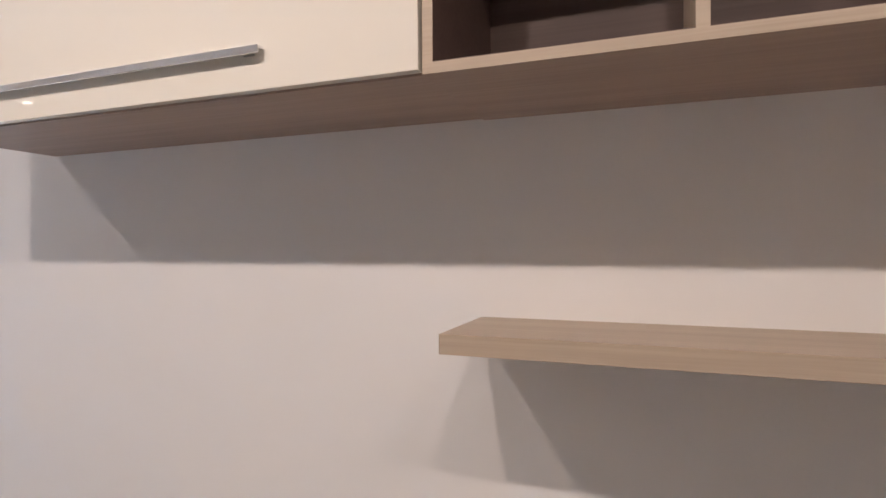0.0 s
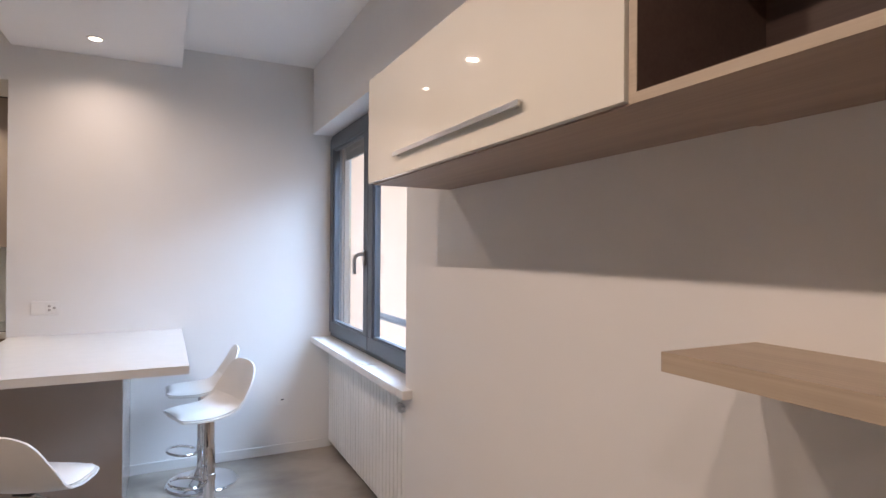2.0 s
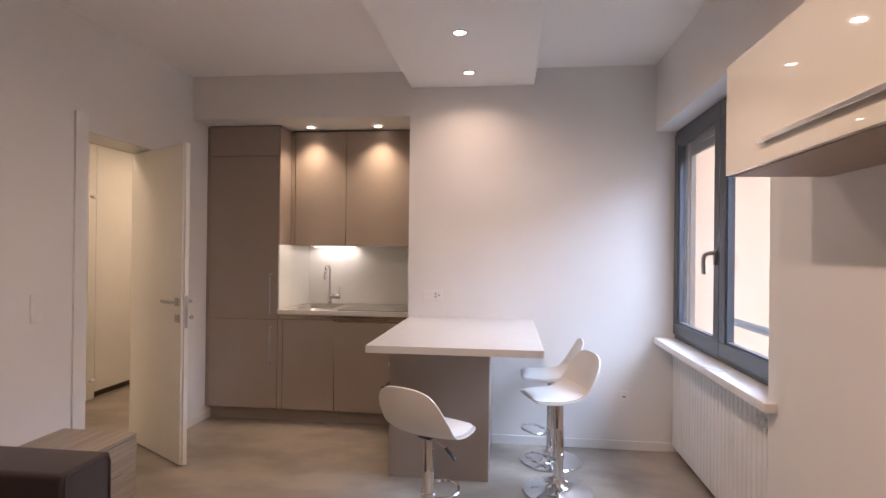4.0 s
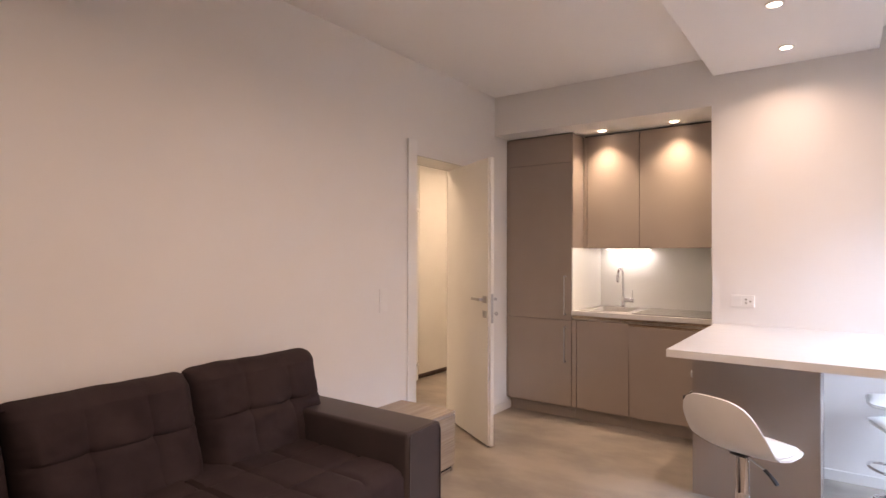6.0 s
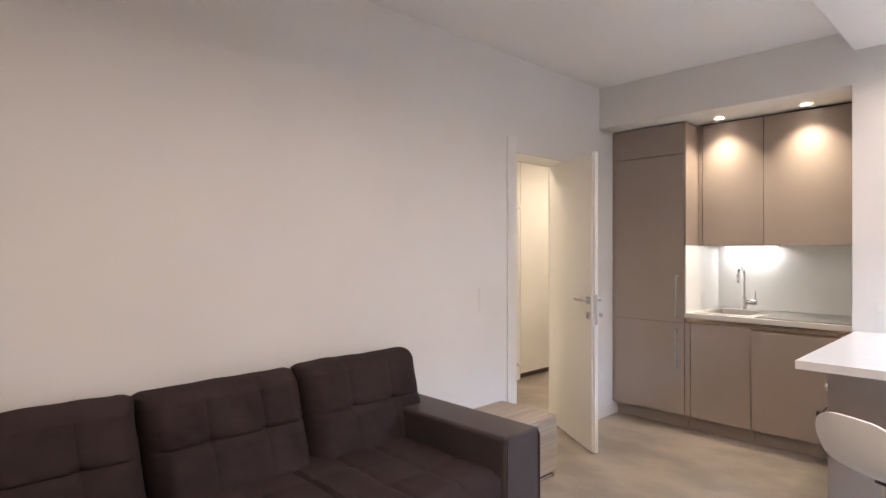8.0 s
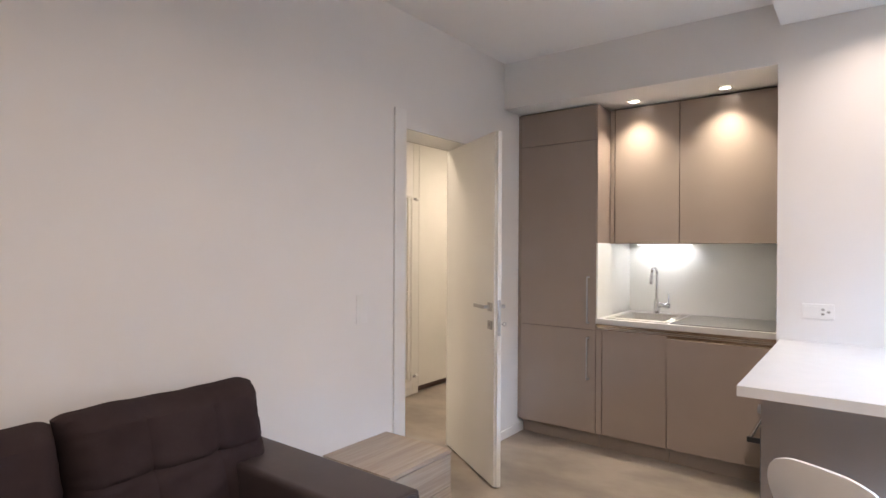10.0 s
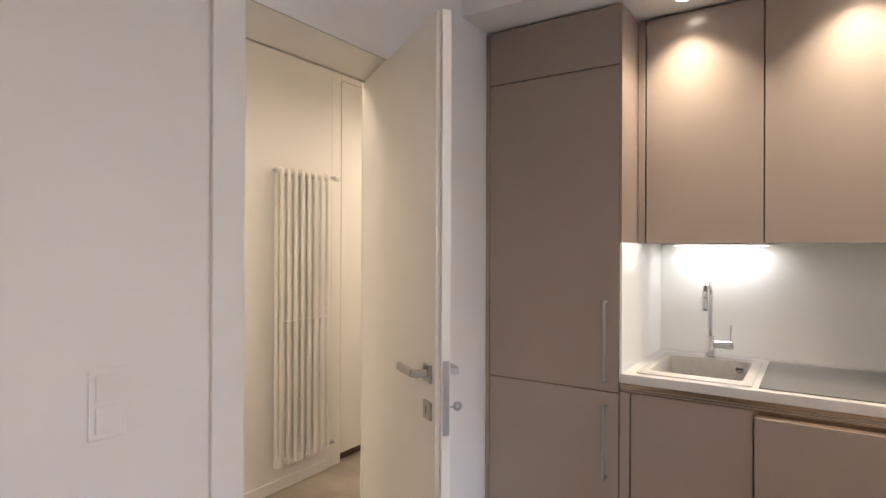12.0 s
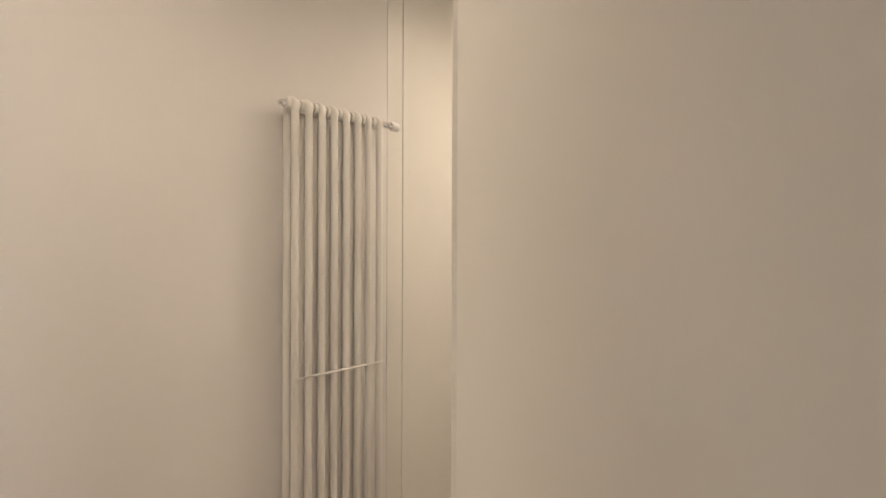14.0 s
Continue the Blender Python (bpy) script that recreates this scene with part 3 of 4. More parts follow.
upper_unit(0.668, 1.114, "upper kitchen cabinets")
upper_unit(1.116, 1.710, "upper kitchen cabinets")
for a, b in ((0.634, 0.663), (1.714, 1.737)):
    f = thing("filler_strip", "narrow matt taupe filler strip beside the upper cabinets", "filler strip", group="filler strips")
    part("strip", boxes((a, b, 0.237, 0.256, 1.447, 2.416), bevel=0.001), "taupe", f)
f = thing("side_cover", "taupe cover panel on the tall cabinet side above the splashback", "cover panel")
part("panel", boxes((0.622, 0.631, 0.001, 0.25, 1.4495, 2.418)), "taupe", f)
f = thing("ceiling_filler", "dark shadow gap strip above the kitchen cabinets", "filler strip")
part("strip", boxes((0.004, 0.620, 0.03, 0.06, 2.4185, 2.429), (0.634, 1.736, 0.262, 0.29, 2.4185, 2.429)), "dark_gap", f)


def under_light():
    e = thing("under_cabinet_lamp", "lit slim white strip lamp under the upper cabinet", "lamp")
    part("housing", boxes((0.70, 1.112, 0.57, 0.63, 1.4405, 1.4515), bevel=0.002), "white_plastic", e)
    part("diffuser", boxes((0.72, 1.10, 0.58, 0.62, 1.4375, 1.4403)), "bulb_cool", e, "glowing white diffuser")
    return e


under_light()

# peninsula


def peninsula():
    e = thing("peninsula_counter", "white rectangular peninsula counter top", "counter")
    part("tabletop", boxes((1.756, 2.672, -1.522, YK - 0.002, 0.880, 0.918), bevel=0.0008), "counter", e)
    part("edge_band", boxes((1.756, 2.672, -1.5235, -1.5222, 0.8805, 0.9175)), "counter", e)
    part("edge_band", boxes((1.7545, 1.7558, -1.522, YK - 0.002, 0.8805, 0.9175)), "counter", e)
    part("edge_band", boxes((2.6722, 2.6735, -1.522, YK - 0.002, 0.8805, 0.9175)), "counter", e)
    b = thing("peninsula_cabinet", "matt taupe peninsula base cabinet under the white counter", "kitchen cabinet")
    part("body", boxes((1.775, 2.372, -0.908, YK - 0.002, 0.0, 0.877)), "taupe_body", b)
    part("end_panel", boxes((1.757, 2.372, -0.93, -0.91, 0.0, 0.8795), bevel=0.001), "taupe", b)
    part("side_panel", boxes((2.3722, 2.380, -0.93, YK - 0.002, 0.0, 0.8795), bevel=0.001), "taupe", b)
    o = thing("oven", "built-in oven with steel knobs and chrome handle in the peninsula", "oven")
    part("front", boxes((1.757, 1.7735, -0.90, -0.31, 0.10, 0.735), bevel=0.002), "steel", o)
    part("glass_door", boxes((1.748, 1.7565, -0.885, -0.325, 0.12, 0.60), bevel=0.001), "hob", o)
    part("drawer_front", boxes((1.757, 1.7735, -0.90, -0.31, 0.74, 0.875), bevel=0.001), "taupe", b)
    for y in (-0.86, -0.73, -0.60):
        part("knob", lathe([(0, -0.020), (0.018, -0.020), (0.021, -0.014), (0.021, 0.0), (0, 0.0)], 20, (1.756, y, 0.68), "X"), "steel", o, smooth=True)
    h = part("handle", tube([(1.702, -0.86, 0.535), (1.702, -0.35, 0.535)], 0.010, 12), "chrome", o, "chrome bar handle", smooth=True)
    for y in (-0.874, -0.36):
        part("bracket", boxes((1.692, 1.747, y, y + 0.016, 0.523, 0.547), bevel=0.003), "black", h)
    return e


peninsula()

# ---- stools ----


def shell_point(u, v, off=0.0):
    """A point of the bucket seat: u from the front lip (0) over the seat to the top of the back (1), v across (-1 to 1)."""
    prof = [(0.0, 0.213, 0.006, 0.105), (0.03, 0.209, 0.002, 0.140), (0.08, 0.194, -0.003, 0.166), (0.16, 0.150, -0.006, 0.182), (0.34, 0.045, -0.008, 0.200), (0.48, -0.045, -0.002, 0.207),
            (0.58, -0.115, 0.020, 0.210), (0.66, -0.158, 0.062, 0.209), (0.74, -0.180, 0.112, 0.203), (0.82, -0.194, 0.162, 0.192), (0.89, -0.203, 0.205, 0.172), (0.94, -0.208, 0.233, 0.146),
            (0.975, -0.211, 0.250, 0.110), (0.99, -0.212, 0.257, 0.078), (1.0, -0.2125, 0.260, 0.040)]
    for (a, *p), (b, *q) in zip(prof, prof[1:]):
        if u <= b or b == 1.0:
            t = (u - a) / (b - a)
            x, z, w = (p[i] + (q[i] - p[i]) * t for i in range(3))
            break
    edge = abs(v) ** 2.2
    wing = math.exp(-((u - 0.55) / 0.16) ** 2)
    s = max(0.0, min(1.0, (u - 0.42) / 0.26))
    s = s * s * (3 - 2 * s)
    fade = 1 - max(0.0, u - 0.70) / 0.30
    return Vector((0.93 * (x + edge * 0.048 * s * fade), 0.94 * v * w, 0.96 * z + edge * (0.004 + 0.014 * wing) * fade + off))


def sheet(us, vs, thick, shape):
    """A curved shell of even thickness below the surface shape(u, v), with a closed rim."""
    bm = bmesh.new()
    top, low = [], []
    h = 0.004
    for u in us:
        ra, rb = [], []
        for v in vs:
            p = shape(u, v)
            du = shape(min(1, u + h), v) - shape(max(0, u - h), v)
            dv = shape(u, min(1, v + h)) - shape(u, max(-1, v - h))
            n = dv.cross(du)
            n = n.normalized() if n.length > 1e-9 else Vector((0, 0, 1))
            ra.append(bm.verts.new(p))
            rb.append(bm.verts.new(p - n * thick * (1 if n.dot(Vector((0.6, 0, 1))) > -0.2 else -1)))
        top.append(ra)
        low.append(rb)
    for g in (top, low):
        for a, b in zip(g, g[1:]):
            for i in range(len(vs) - 1):
                bm.faces.new((a[i], b[i], b[i + 1], a[i + 1]))
    nu, nv = len(us) - 1, len(vs) - 1
    rim = lambda g: [g[i][0] for i in range(nu)] + [g[nu][k] for k in range(nv)] + [g[i][nv] for i in range(nu, 0, -1)] + [g[0][k] for k in range(nv, 0, -1)]
    a, b = rim(top), rim(low)
    for i in range(len(a)):
        bm.faces.new((a[i], a[(i + 1) % len(a)], b[(i + 1) % len(a)], b[i]))
    return bm


def bar_stool(hz):
    e = thing("bar_stool", "white bucket-seat bar stool with a padded seat and chrome pedestal", "bar stool", group="bar stools at the counter", at=(0, 0, 0))
    us = [i / 22 * 0.88 for i in range(23)] + [0.90, 0.92, 0.94, 0.957, 0.97, 0.98, 0.99, 0.995, 1.0]
    vs = [-1 + 2 * i / 16 for i in range(17)]
    s = part("seat", sheet(us, vs, 0.009, lambda u, v: shell_point(u, v) + Vector((0, 0, hz))), "seat_plastic", e, "glossy white moulded bucket shell", smooth=True)

    def pad(u, v):
        uu = 0.03 + u * 0.60
        p = shell_point(uu, v * 0.90)
        lift = 0.030 * (1 - (abs(2 * u - 1)) ** 4) * (1 - abs(v) ** 4)
        return p + Vector((0, 0, hz + 0.006 + lift))
    part("pad", sheet([i / 18 for i in range(19)], vs, 0.008, pad), "pad", s, "soft white seat pad", smooth=True)
    part("mount", boxes((-0.040, 0.040, -0.035, 0.035, hz - 0.030, hz - 0.020), bevel=0.004), "black", e)
    part("mount_block", boxes((-0.035, 0.035, -0.03, 0.03, hz - 0.020, hz - 0.005), bevel=0.004), "black", e)
    c = part("column", lathe([(0, 0.0), (0.030, 0.0), (0.030, hz - 0.20), (0.0300, hz - 0.19), (0.0275, hz - 0.18), (0.0275, hz - 0.030), (0, hz - 0.030)], 24), "chrome", e, smooth=True)
    part("collar", lathe([(0.030, 0.20), (0.034, 0.203), (0.034, 0.235), (0.030, 0.238)], 24), "chrome", c, smooth=True)
    part("base", lathe([(0, 0), (0.205, 0), (0.208, 0.006), (0.200, 0.014), (0.14, 0.024), (0.08, 0.036), (0.050, 0.058), (0.036, 0.085), (0.031, 0.10)], 48), "chrome", e, smooth=True)
    ring = [(0.112 + 0.085 * math.cos(t), 0.095 * math.sin(t), 0.212 + 0.012 * math.cos(t)) for t in [2 * math.pi * i / 36 for i in range(36)]]
    part("footrest", tube(ring, 0.0085, 10, closed=True), "chrome", e, smooth=True)
    l = part("lever", tube([(-0.01, -0.03, hz - 0.03), (-0.02, -0.115, hz - 0.055)], 0.004, 8), "steel", e, smooth=True)
    part("grip", tube([(-0.02, -0.115, hz - 0.055), (-0.025, -0.15, hz - 0.075), (-0.027, -0.175, hz - 0.098)], 0.011, 10, flat=0.5), "black", l, smooth=True)
    return e


STOOLS = [(2.112, -1.66, 62), (2.792, -1.02, 197), (2.785, -0.52, 180)]
for (x, y, turn), height in zip(STOOLS, (0.535, 0.575, 0.582)):
    bar_stool(height).matrix_world = pose(x, y, 0, 0, 0, turn)

# ---- sofa and bedside unit ----


def puffy(nx, ny, shape):
    """A closed cushion from a front sheet shape(a, b, side), side 1 in front and 0 behind, a and b from 0 to 1."""
    bm = bmesh.new()
    f = [[bm.verts.new(shape(i / nx, j / ny, 1)) for j in range(ny + 1)] for i in range(nx + 1)]
    k = [[bm.verts.new(shape(i / nx, j / ny, 0)) for j in range(ny + 1)] for i in range(nx + 1)]
    for g, flip in ((f, False), (k, True)):
        for i in range(nx):
            for j in range(ny):
                q = (g[i][j], g[i + 1][j], g[i + 1][j + 1], g[i][j + 1])
                bm.faces.new(q[::-1] if flip else q)
    rim = lambda g: [g[i][0] for i in range(nx)] + [g[nx][j] for j in range(ny)] + [g[i][ny] for i in range(nx, 0, -1)] + [g[0][j] for j in range(ny, 0, -1)]
    a, b = rim(f), rim(k)
    for i in range(len(a)):
        bm.faces.new((a[i], a[(i + 1) % len(a)], b[(i + 1) % len(a)], b[i]))
    return bm


def seam(a, centre, width, depth):
    return depth * math.exp(-((a - centre) / width) ** 2)


def sofa():
    e = thing("sofa", "three-seat anthracite sofa with tufted fabric cushions and leatherette arms", "sofa")
    ya, yb = -2.355, -4.72
    for n, (a, b) in enumerate(((ya - 0.245, ya), (yb, yb + 0.245))):
        bm = bmesh.new()
        box(bm, 0.03, 0.965, a, b, 0.05, 0.622, bevel=0.022, segs=4)
        arm = part("arm", bm, "leather", e, "padded leatherette arm with piped edges", smooth=True)
        pip = [(0.968, a + 0.012, 0.07), (0.968, a + 0.012, 0.600), (0.962, a + 0.03, 0.616), (0.962, b - 0.03, 0.616), (0.968, b - 0.012, 0.600), (0.968, b - 0.012, 0.07)]
        part("piping", tube(arc(pip, 0.02, 4), 0.004, 8), "leather", arm, smooth=True)
    part("base", boxes((0.05, 0.93, yb + 0.246, ya - 0.246, 0.06, 0.27), bevel=0.02, segs=3), "leather", e, smooth=True)
    part("back_frame", boxes((0.03, 0.16, yb + 0.246, ya - 0.246, 0.27, 0.74), bevel=0.02, segs=3), "leather", e, smooth=True)
    for x in (0.08, 0.88):
        for y in (ya - 0.12, yb + 0.12):
            part("foot", boxes((x, x + 0.05, y - 0.025, y + 0.025, 0.0, 0.055), bevel=0.004), "black", e)
    y0, y1 = yb + 0.25, ya - 0.25
    w = (y1 - y0) / 3

    def seat_shape(yl, yr, seed):
        def shape(a, b, side):
            x = 0.17 + 0.78 * a
            y = yl + (yr - yl) * b
            edge = min(1, min(a, 1 - a) / 0.07) ** 0.5 * min(1, 0.45 + min(b, 1 - b) / 0.05) ** 0.5
            if side:
                z = 0.435 + 0.050 * edge
                for c in (0.36, 0.68):
                    z -= seam(a, c, 0.018, 0.010)
                for c in (0.33, 0.66):
                    z -= seam(b, c, 0.018, 0.010)
                z += 0.006 * noise.noise(Vector((a * 4, b * 4, seed)))
            else:
                z = 0.275
            return Vector((x, y, z))
        return shape
    for i in range(3):
        part("seat_cushion", puffy(44, 36, seat_shape(y0 + i * w + 0.0005, y0 + (i + 1) * w - 0.0005, i * 7.3)), "fabric", e, "flat tufted seat cushion", smooth=True)

    def back_shape(yl, yr, seed, top, lean):
        def shape(a, b, side):
            edge = min(1, min(a, 1 - a) / 0.10) ** 0.45 * min(1, min(b, 1 - b) / 0.10) ** 0.45
            y = yl + (yr - yl) * b + 0.045 * (1 - a) * lean
            z = 0.435 + (top - 0.435 + 0.006 * noise.noise(Vector((b * 2.5, seed, 0)))) * a
            x = 0.155 - 0.03 * a
            if side:
                x += 0.03 + 0.155 * edge * (1 - 0.42 * a)
                for c in (0.34, 0.68):
                    x -= seam(b, c, 0.016, 0.008)
                x -= seam(a, 0.52, 0.016, 0.009)
                for c in (0.34, 0.68):
                    x -= 0.018 * math.exp(-((b - c) / 0.05) ** 2 - ((a - 0.52) / 0.05) ** 2)
                x += 0.012 * noise.noise(Vector((a * 5, b * 5, seed)))
                x += 0.004 * noise.noise(Vector((a * 14, b * 14, seed)))
                near = math.exp(-(min(b, 1 - b) / 0.07) ** 2) + 0.6 * math.exp(-(min(a, 1 - a) / 0.06) ** 2)
                x += 0.007 * near * noise.noise(Vector((a * 26, b * 9, seed + 4)))
            else:
                x -= 0.03 * edge
            z -= 0.015 * max(0, 1 - min(b, 1 - b) / 0.07) ** 2 * a
            z += 0.005 * noise.noise(Vector((b * 6, seed, 3))) * a
            return Vector((x, y, z))
        return shape
    bounds = (-2.445, -3.130, -3.795, -4.46)
    for i, (b, a) in enumerate(zip(bounds, bounds[1:])):
        part("back_cushion", puffy(40, 44, back_shape(a + 0.001, b - 0.001, 3.1 + i * 5.7, (0.890, 0.876, 0.876)[i], (0.8, 1, 1)[i])), "fabric", e, "slumped tufted fabric back cushion", smooth=True)
    return e


sofa()


def bedside():
    e = thing("bedside_cabinet", "low grey oak two-drawer bedside cabinet beside the sofa", "bedside cabinet")
    x1, y0, y1, z1 = 0.450, -1.935, -1.480, 0.388
    part("top", boxes((0.004, x1, y0, y1, z1 - 0.018, z1), bevel=0.001), "night", e)
    part("side", boxes((0.004, x1 - 0.018, y0, y0 + 0.016, 0.0, z1 - 0.018)), "night", e)
    part("side", boxes((0.004, x1 - 0.018, y1 - 0.016, y1, 0.0, z1 - 0.018)), "night", e)
    part("back", boxes((0.004, 0.012, y0 + 0.016, y1 - 0.016, 0.0, z1 - 0.018)), "night", e)
    part("inner", boxes((0.012, x1 - 0.022, y0 + 0.016, y1 - 0.016, 0.02, z1 - 0.022)), "dark_gap", e)
    for a, b in ((0.045, 0.200), (0.204, z1 - 0.024)):
        part("drawer_front", boxes((x1 - 0.0175, x1, y0 + 0.001, y1 - 0.001, a, b), bevel=0.001), "night", e)
    part("plinth", boxes((x1 - 0.04, x1 - 0.025, y0 + 0.016, y1 - 0.016, 0.0, 0.044)), "night", e)
    return e


bedside()

# ---- the door leaf ----


def door_leaf():
    L, T, H = 0.775, 0.040, 2.094
    e = thing("door_1", "open white lacquered interior door with square steel lever handles", "door", at=(-0.247, -0.572, 0), rz=-32.6, kind="structure")
    part("leaf", boxes((0.0, L - 0.014, 0.0, T, 0.010, H), bevel=0.001), "door", e)
    part("rebate", boxes((L - 0.0138, L, 0.013, T, 0.010, H), bevel=0.001), "door", e)
    part("edge_band", boxes((0.0, L - 0.014, 0.002, T - 0.002, 0.006, 0.0095)), "dark_gap", e)
    hz, kz, u = 1.062, 0.955, L - 0.062
    for s, y in ((-1, 0.0), (1, T)):
        a, b = sorted((y, y + s * 0.009))
        h = part("door_handle", boxes((u - 0.026, u + 0.026, a, b, hz - 0.026, hz + 0.026), bevel=0.002), "steel", e, "square brushed steel lever handle")
        p = sorted((y + s * 0.009, y + s * 0.052))
        q = sorted((y + s * 0.040, y + s * 0.056))
        part("neck", boxes((u - 0.010, u + 0.010, p[0], p[1], hz - 0.010, hz + 0.010), bevel=0.002), "steel", h)
        part("lever", boxes((u - 0.128, u - 0.010, q[0], q[1], hz - 0.011, hz + 0.011), bevel=0.003), "steel", h)
        k = part("key_plate", boxes((u - 0.026, u + 0.026, a, b, kz - 0.026, kz + 0.026), bevel=0.002), "steel", e)
        c = sorted((y + s * 0.0088, y + s * 0.0096))
        part("keyhole", boxes((u - 0.0035, u + 0.0035, c[0], c[1], kz - 0.010, kz + 0.012)), "black", k)
    part("lock_plate", boxes((L - 0.0001, L + 0.0022, 0.016, 0.036, 0.895, 1.105), bevel=0.0008), "steel", e, "brushed steel lock face plate")
    part("latch", boxes((L + 0.0022, L + 0.006, 0.020, 0.032, 1.005, 1.035), bevel=0.001), "steel", e)
    key = thing("key", "steel key in the door lock", "key", at=(0, 0, 0))
    key.matrix_world = e.matrix_world @ pose(u, T + 0.0098, kz)
    part("shank", tube([(0, 0, 0), (0, 0.030, 0)], 0.003, 8), "steel", key, smooth=True)
    part("bow", lathe([(0.005, -0.0015), (0.014, -0.0015), (0.014, 0.0015), (0.005, 0.0015), (0.005, -0.0015)], 20, (0, 0.042, 0), "X"), "steel", key, smooth=True)
    for z in (0.25, 1.05, 1.85):
        part("hinge", tube([(-0.004, T * 0.5, z), (-0.004, T * 0.5, z + 0.09)], 0.005, 8), "steel", e, smooth=True)
    return e


door_leaf()

# ---- hall ----


def hall_radiator():
    e = thing("hall_radiator", "tall cream-lit white tubular column radiator with chrome valves", "radiator")
    n, y0, pitch, z0, z1, x = 8, -0.128, 0.0515, 0.165, 1.880, -1.262
    for i in range(n):
        y = y0 + i * pitch
        pts = arc([(x, y, z0 + 0.01), (x, y, z1 - 0.01), (x - 0.022, y, z1 + 0.005), (x - 0.045, y, z1 - 0.01), (x - 0.045, y, z0 + 0.01), (x - 0.022, y, z0 - 0.005)], 0.012, 4)
        part("column", tube(pts, 0.0125, 14, closed=True), "radiator", e, smooth=True)
        for z in (z0 + 0.012, z1 - 0.012):
            part("header_knuckle", lathe([(0, -0.024), (0.019, -0.022), (0.021, -0.012), (0.021, 0.012), (0.019, 0.022), (0, 0.024)], 16, (x - 0.022, y, z), "Y"), "radiator", e, smooth=True)
    part("cross_bar", tube([(x + 0.013, y0 - 0.01, 1.0), (x + 0.013, y0 + (n - 1) * pitch + 0.01, 1.0)], 0.004, 8), "radiator", e, smooth=True)
    ye = y0 + (n - 1) * pitch
    for z in (z1 - 0.012, z0 + 0.03):
        v = part("valve", lathe([(0, 0), (0.012, 0), (0.012, 0.012), (0.009, 0.014), (0.009, 0.022), (0.014, 0.024), (0.014, 0.036), (0, 0.038)], 16, (x - 0.01, ye + 0.025, z), "Y"), "chrome", e, "small chrome valve", smooth=True)
        part("valve_head", lathe([(0, 0), (0.015, 0), (0.017, 0.006), (0.017, 0.034), (0.012, 0.042), (0, 0.043)], 18, (x - 0.01, ye + 0.063, z), "Y"), "white_plastic", v, smooth=True)
    part("bleed_plug", lathe([(0, 0), (0.012, 0), (0.012, -0.014), (0.006, -0.016), (0.006, -0.024), (0, -0.024)], 14, (x - 0.022, y0 - 0.024, z1 - 0.012), "Y"), "chrome", e, smooth=True)
    for z in (0.35, 1.65):
        for y in (y0 + 0.09, y0 + 0.24):
            part("bracket", boxes((HX, x - 0.045, y, y + 0.03, z, z + 0.03)), "radiator", e)
    return e


hall_radiator()


def closet():
    e = thing("built_in_closet", "floor-to-ceiling cream white built-in hall closet with flush doors", "closet")
    part("filler", boxes((HX - 0.45, HX + 0.0, 0.3485, 0.432, 0.0, 2.638), bevel=0.001), "door", e)
    part("header", boxes((HX - 0.45, HX - 0.001, 0.435, 1.995, 2.54, 2.638)), "door", e)
    for i in range(3):
        a = 0.4365 + i * 0.52
        part("door", boxes((HX - 0.022, HX, a, a + 0.516, 0.062, 2.534), bevel=0.0015), "door", e)
    part("carcass", boxes((HX - 0.45, HX - 0.026, 0.4345, 1.99, 0.06, 2.538)), "dark_gap", e)
    part("plinth", boxes((HX - 0.06, HX - 0.045, 0.4345, 1.99, 0.0, 0.058)), "oak_shaded", e)
    return e


closet()
structure("wall_hall_nib", boxes((HX - 0.2, HX, 0.31, 0.3465, 0, 2.64)), "plaster")

# ---- sockets, switches, downlights ----


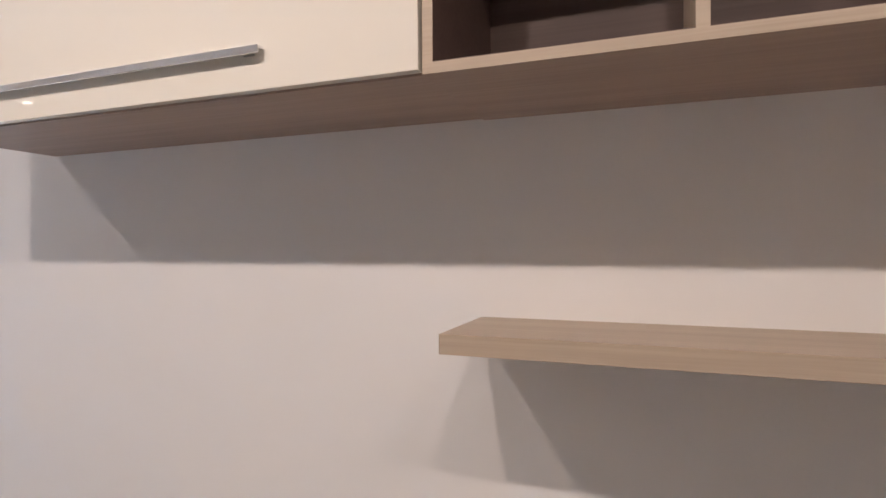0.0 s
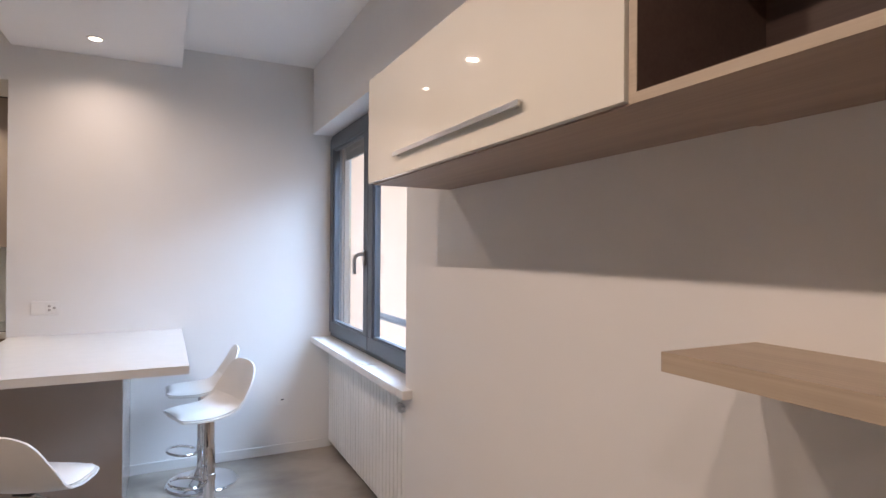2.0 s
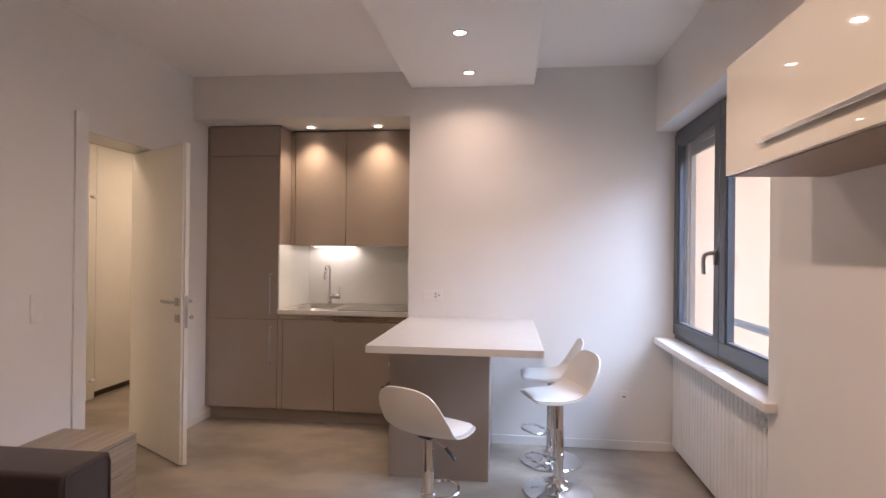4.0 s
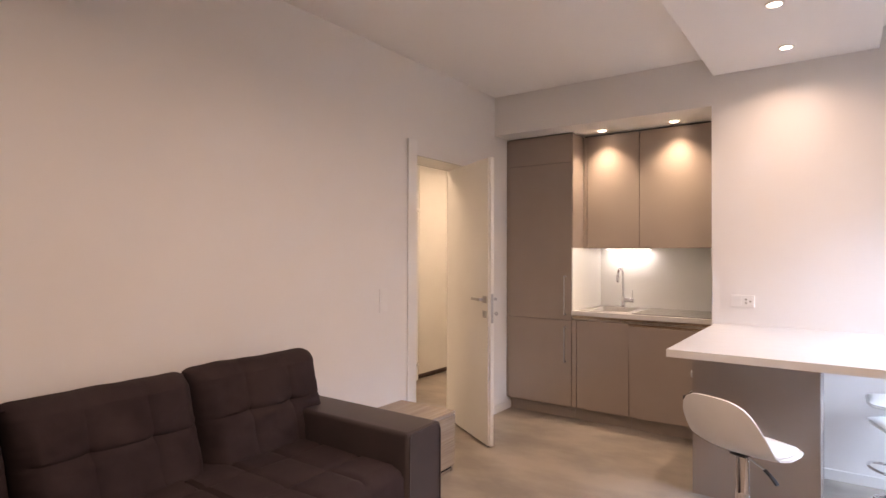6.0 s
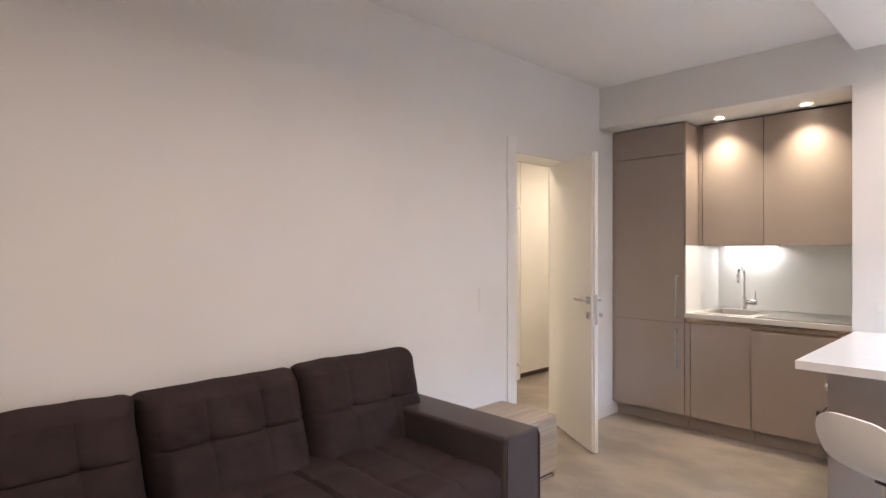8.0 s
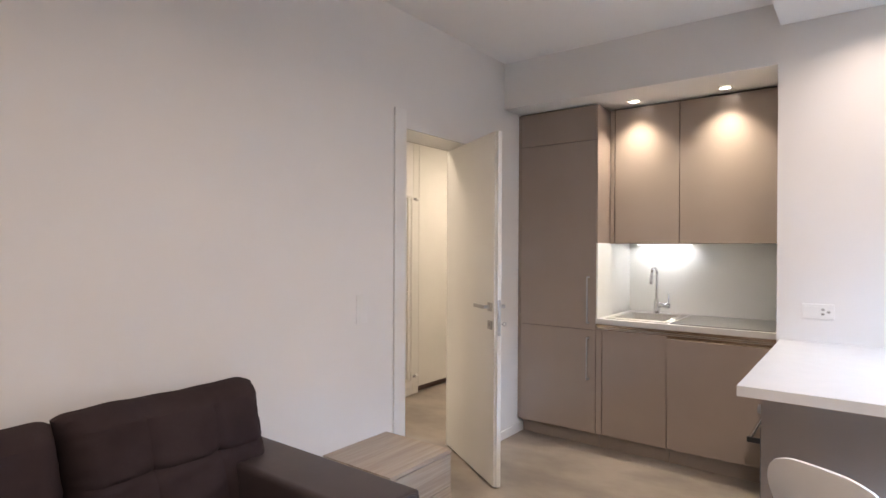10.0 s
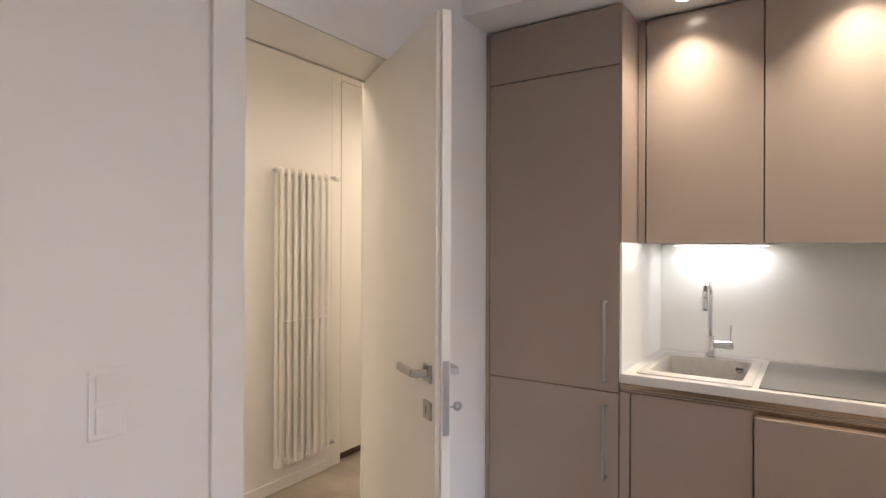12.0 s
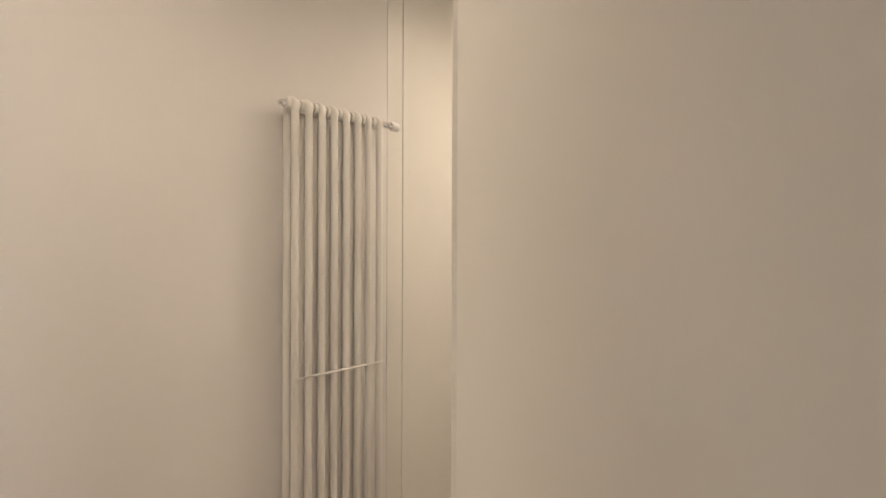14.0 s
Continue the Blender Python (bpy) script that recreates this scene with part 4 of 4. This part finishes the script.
def socket(x, z, w, h, outlets):
    e = thing("wall_socket", "white plastic wall socket plate with a rounded frame", "wall socket", group="wall sockets")
    e.matrix_world = pose(x, YK, z)
    part("frame", boxes((-w / 2, w / 2, -0.008, -0.0005, -h / 2, h / 2), bevel=0.003), "white_plastic", e)
    k = len(outlets)
    for i, live in enumerate(outlets):
        cx = (i - (k - 1) / 2) * (w - 0.012) / k
        s = part("insert", boxes((cx - 0.029, cx + 0.029, -0.0105, -0.0082, -0.027, 0.027), bevel=0.001), "white_plastic", e)
        if live == 3:
            for ox, oz in ((-0.011, 0.011), (0.014, 0.0), (-0.011, -0.012)):
                part("recess", lathe([(0, 0), (0.0085, 0), (0.0085, -0.001), (0, -0.001)], 12, (cx + ox, -0.0106, oz), "Y"), "sink", s)
                part("hole", lathe([(0, 0), (0.0022, 0), (0.0022, -0.0008), (0, -0.0008)], 8, (cx + ox - 0.003, -0.0117, oz), "Y"), "black", s)
                part("hole", lathe([(0, 0), (0.0022, 0), (0.0022, -0.0008), (0, -0.0008)], 8, (cx + ox + 0.003, -0.0117, oz), "Y"), "black", s)
        elif live == 1:
            part("hole", boxes((cx - 0.010, cx + 0.010, -0.0112, -0.0106, -0.004, 0.004)), "black", s)
    return e


socket(1.928, 1.082, 0.142, 0.080, (0, 3))
socket(3.322, 0.380, 0.080, 0.080, (1,))


def switch_plate():
    e = thing("light_switch", "white double rocker light switch on the plastered wall", "light switch")
    e.matrix_world = pose(0, -1.672, 1.083)
    part("frame", boxes((0.0005, 0.006, -0.040, 0.040, -0.077, 0.077), bevel=0.003), "white_plastic", e)
    for z in (-0.034, 0.034):
        part("rocker", boxes((0.006, 0.0095, -0.027, 0.027, z - 0.029, z + 0.029), bevel=0.002), "white_plastic", e)
    return e


switch_plate()


def downlight(p, group, r=0.034):
    e = thing("downlight", "small round recessed ceiling downlight, lit warm white", "downlight", group=group, at=p)
    part("trim_ring", lathe([(r, 0.0), (r + 0.012, 0.0), (r + 0.011, -0.004), (r, -0.006), (r - 0.002, -0.002), (r, 0.0)], 28, (0, 0, -0.0005)), "white_plastic", e, smooth=True)
    part("lens", lathe([(0, -0.0035), (r - 0.002, -0.003), (r - 0.002, -0.001), (0, -0.001)], 24), "bulb", e, "glowing lens", smooth=True)
    return e


for p in SOFFIT_LIGHTS:
    downlight(p, "soffit downlights")
for p in NICHE_LIGHTS:
    downlight(p, "kitchen niche downlights")
# fixtures added for the assumed hall lamps
for p in ASSUMED_HALL_LIGHTS:
    downlight(p, "hall downlights")
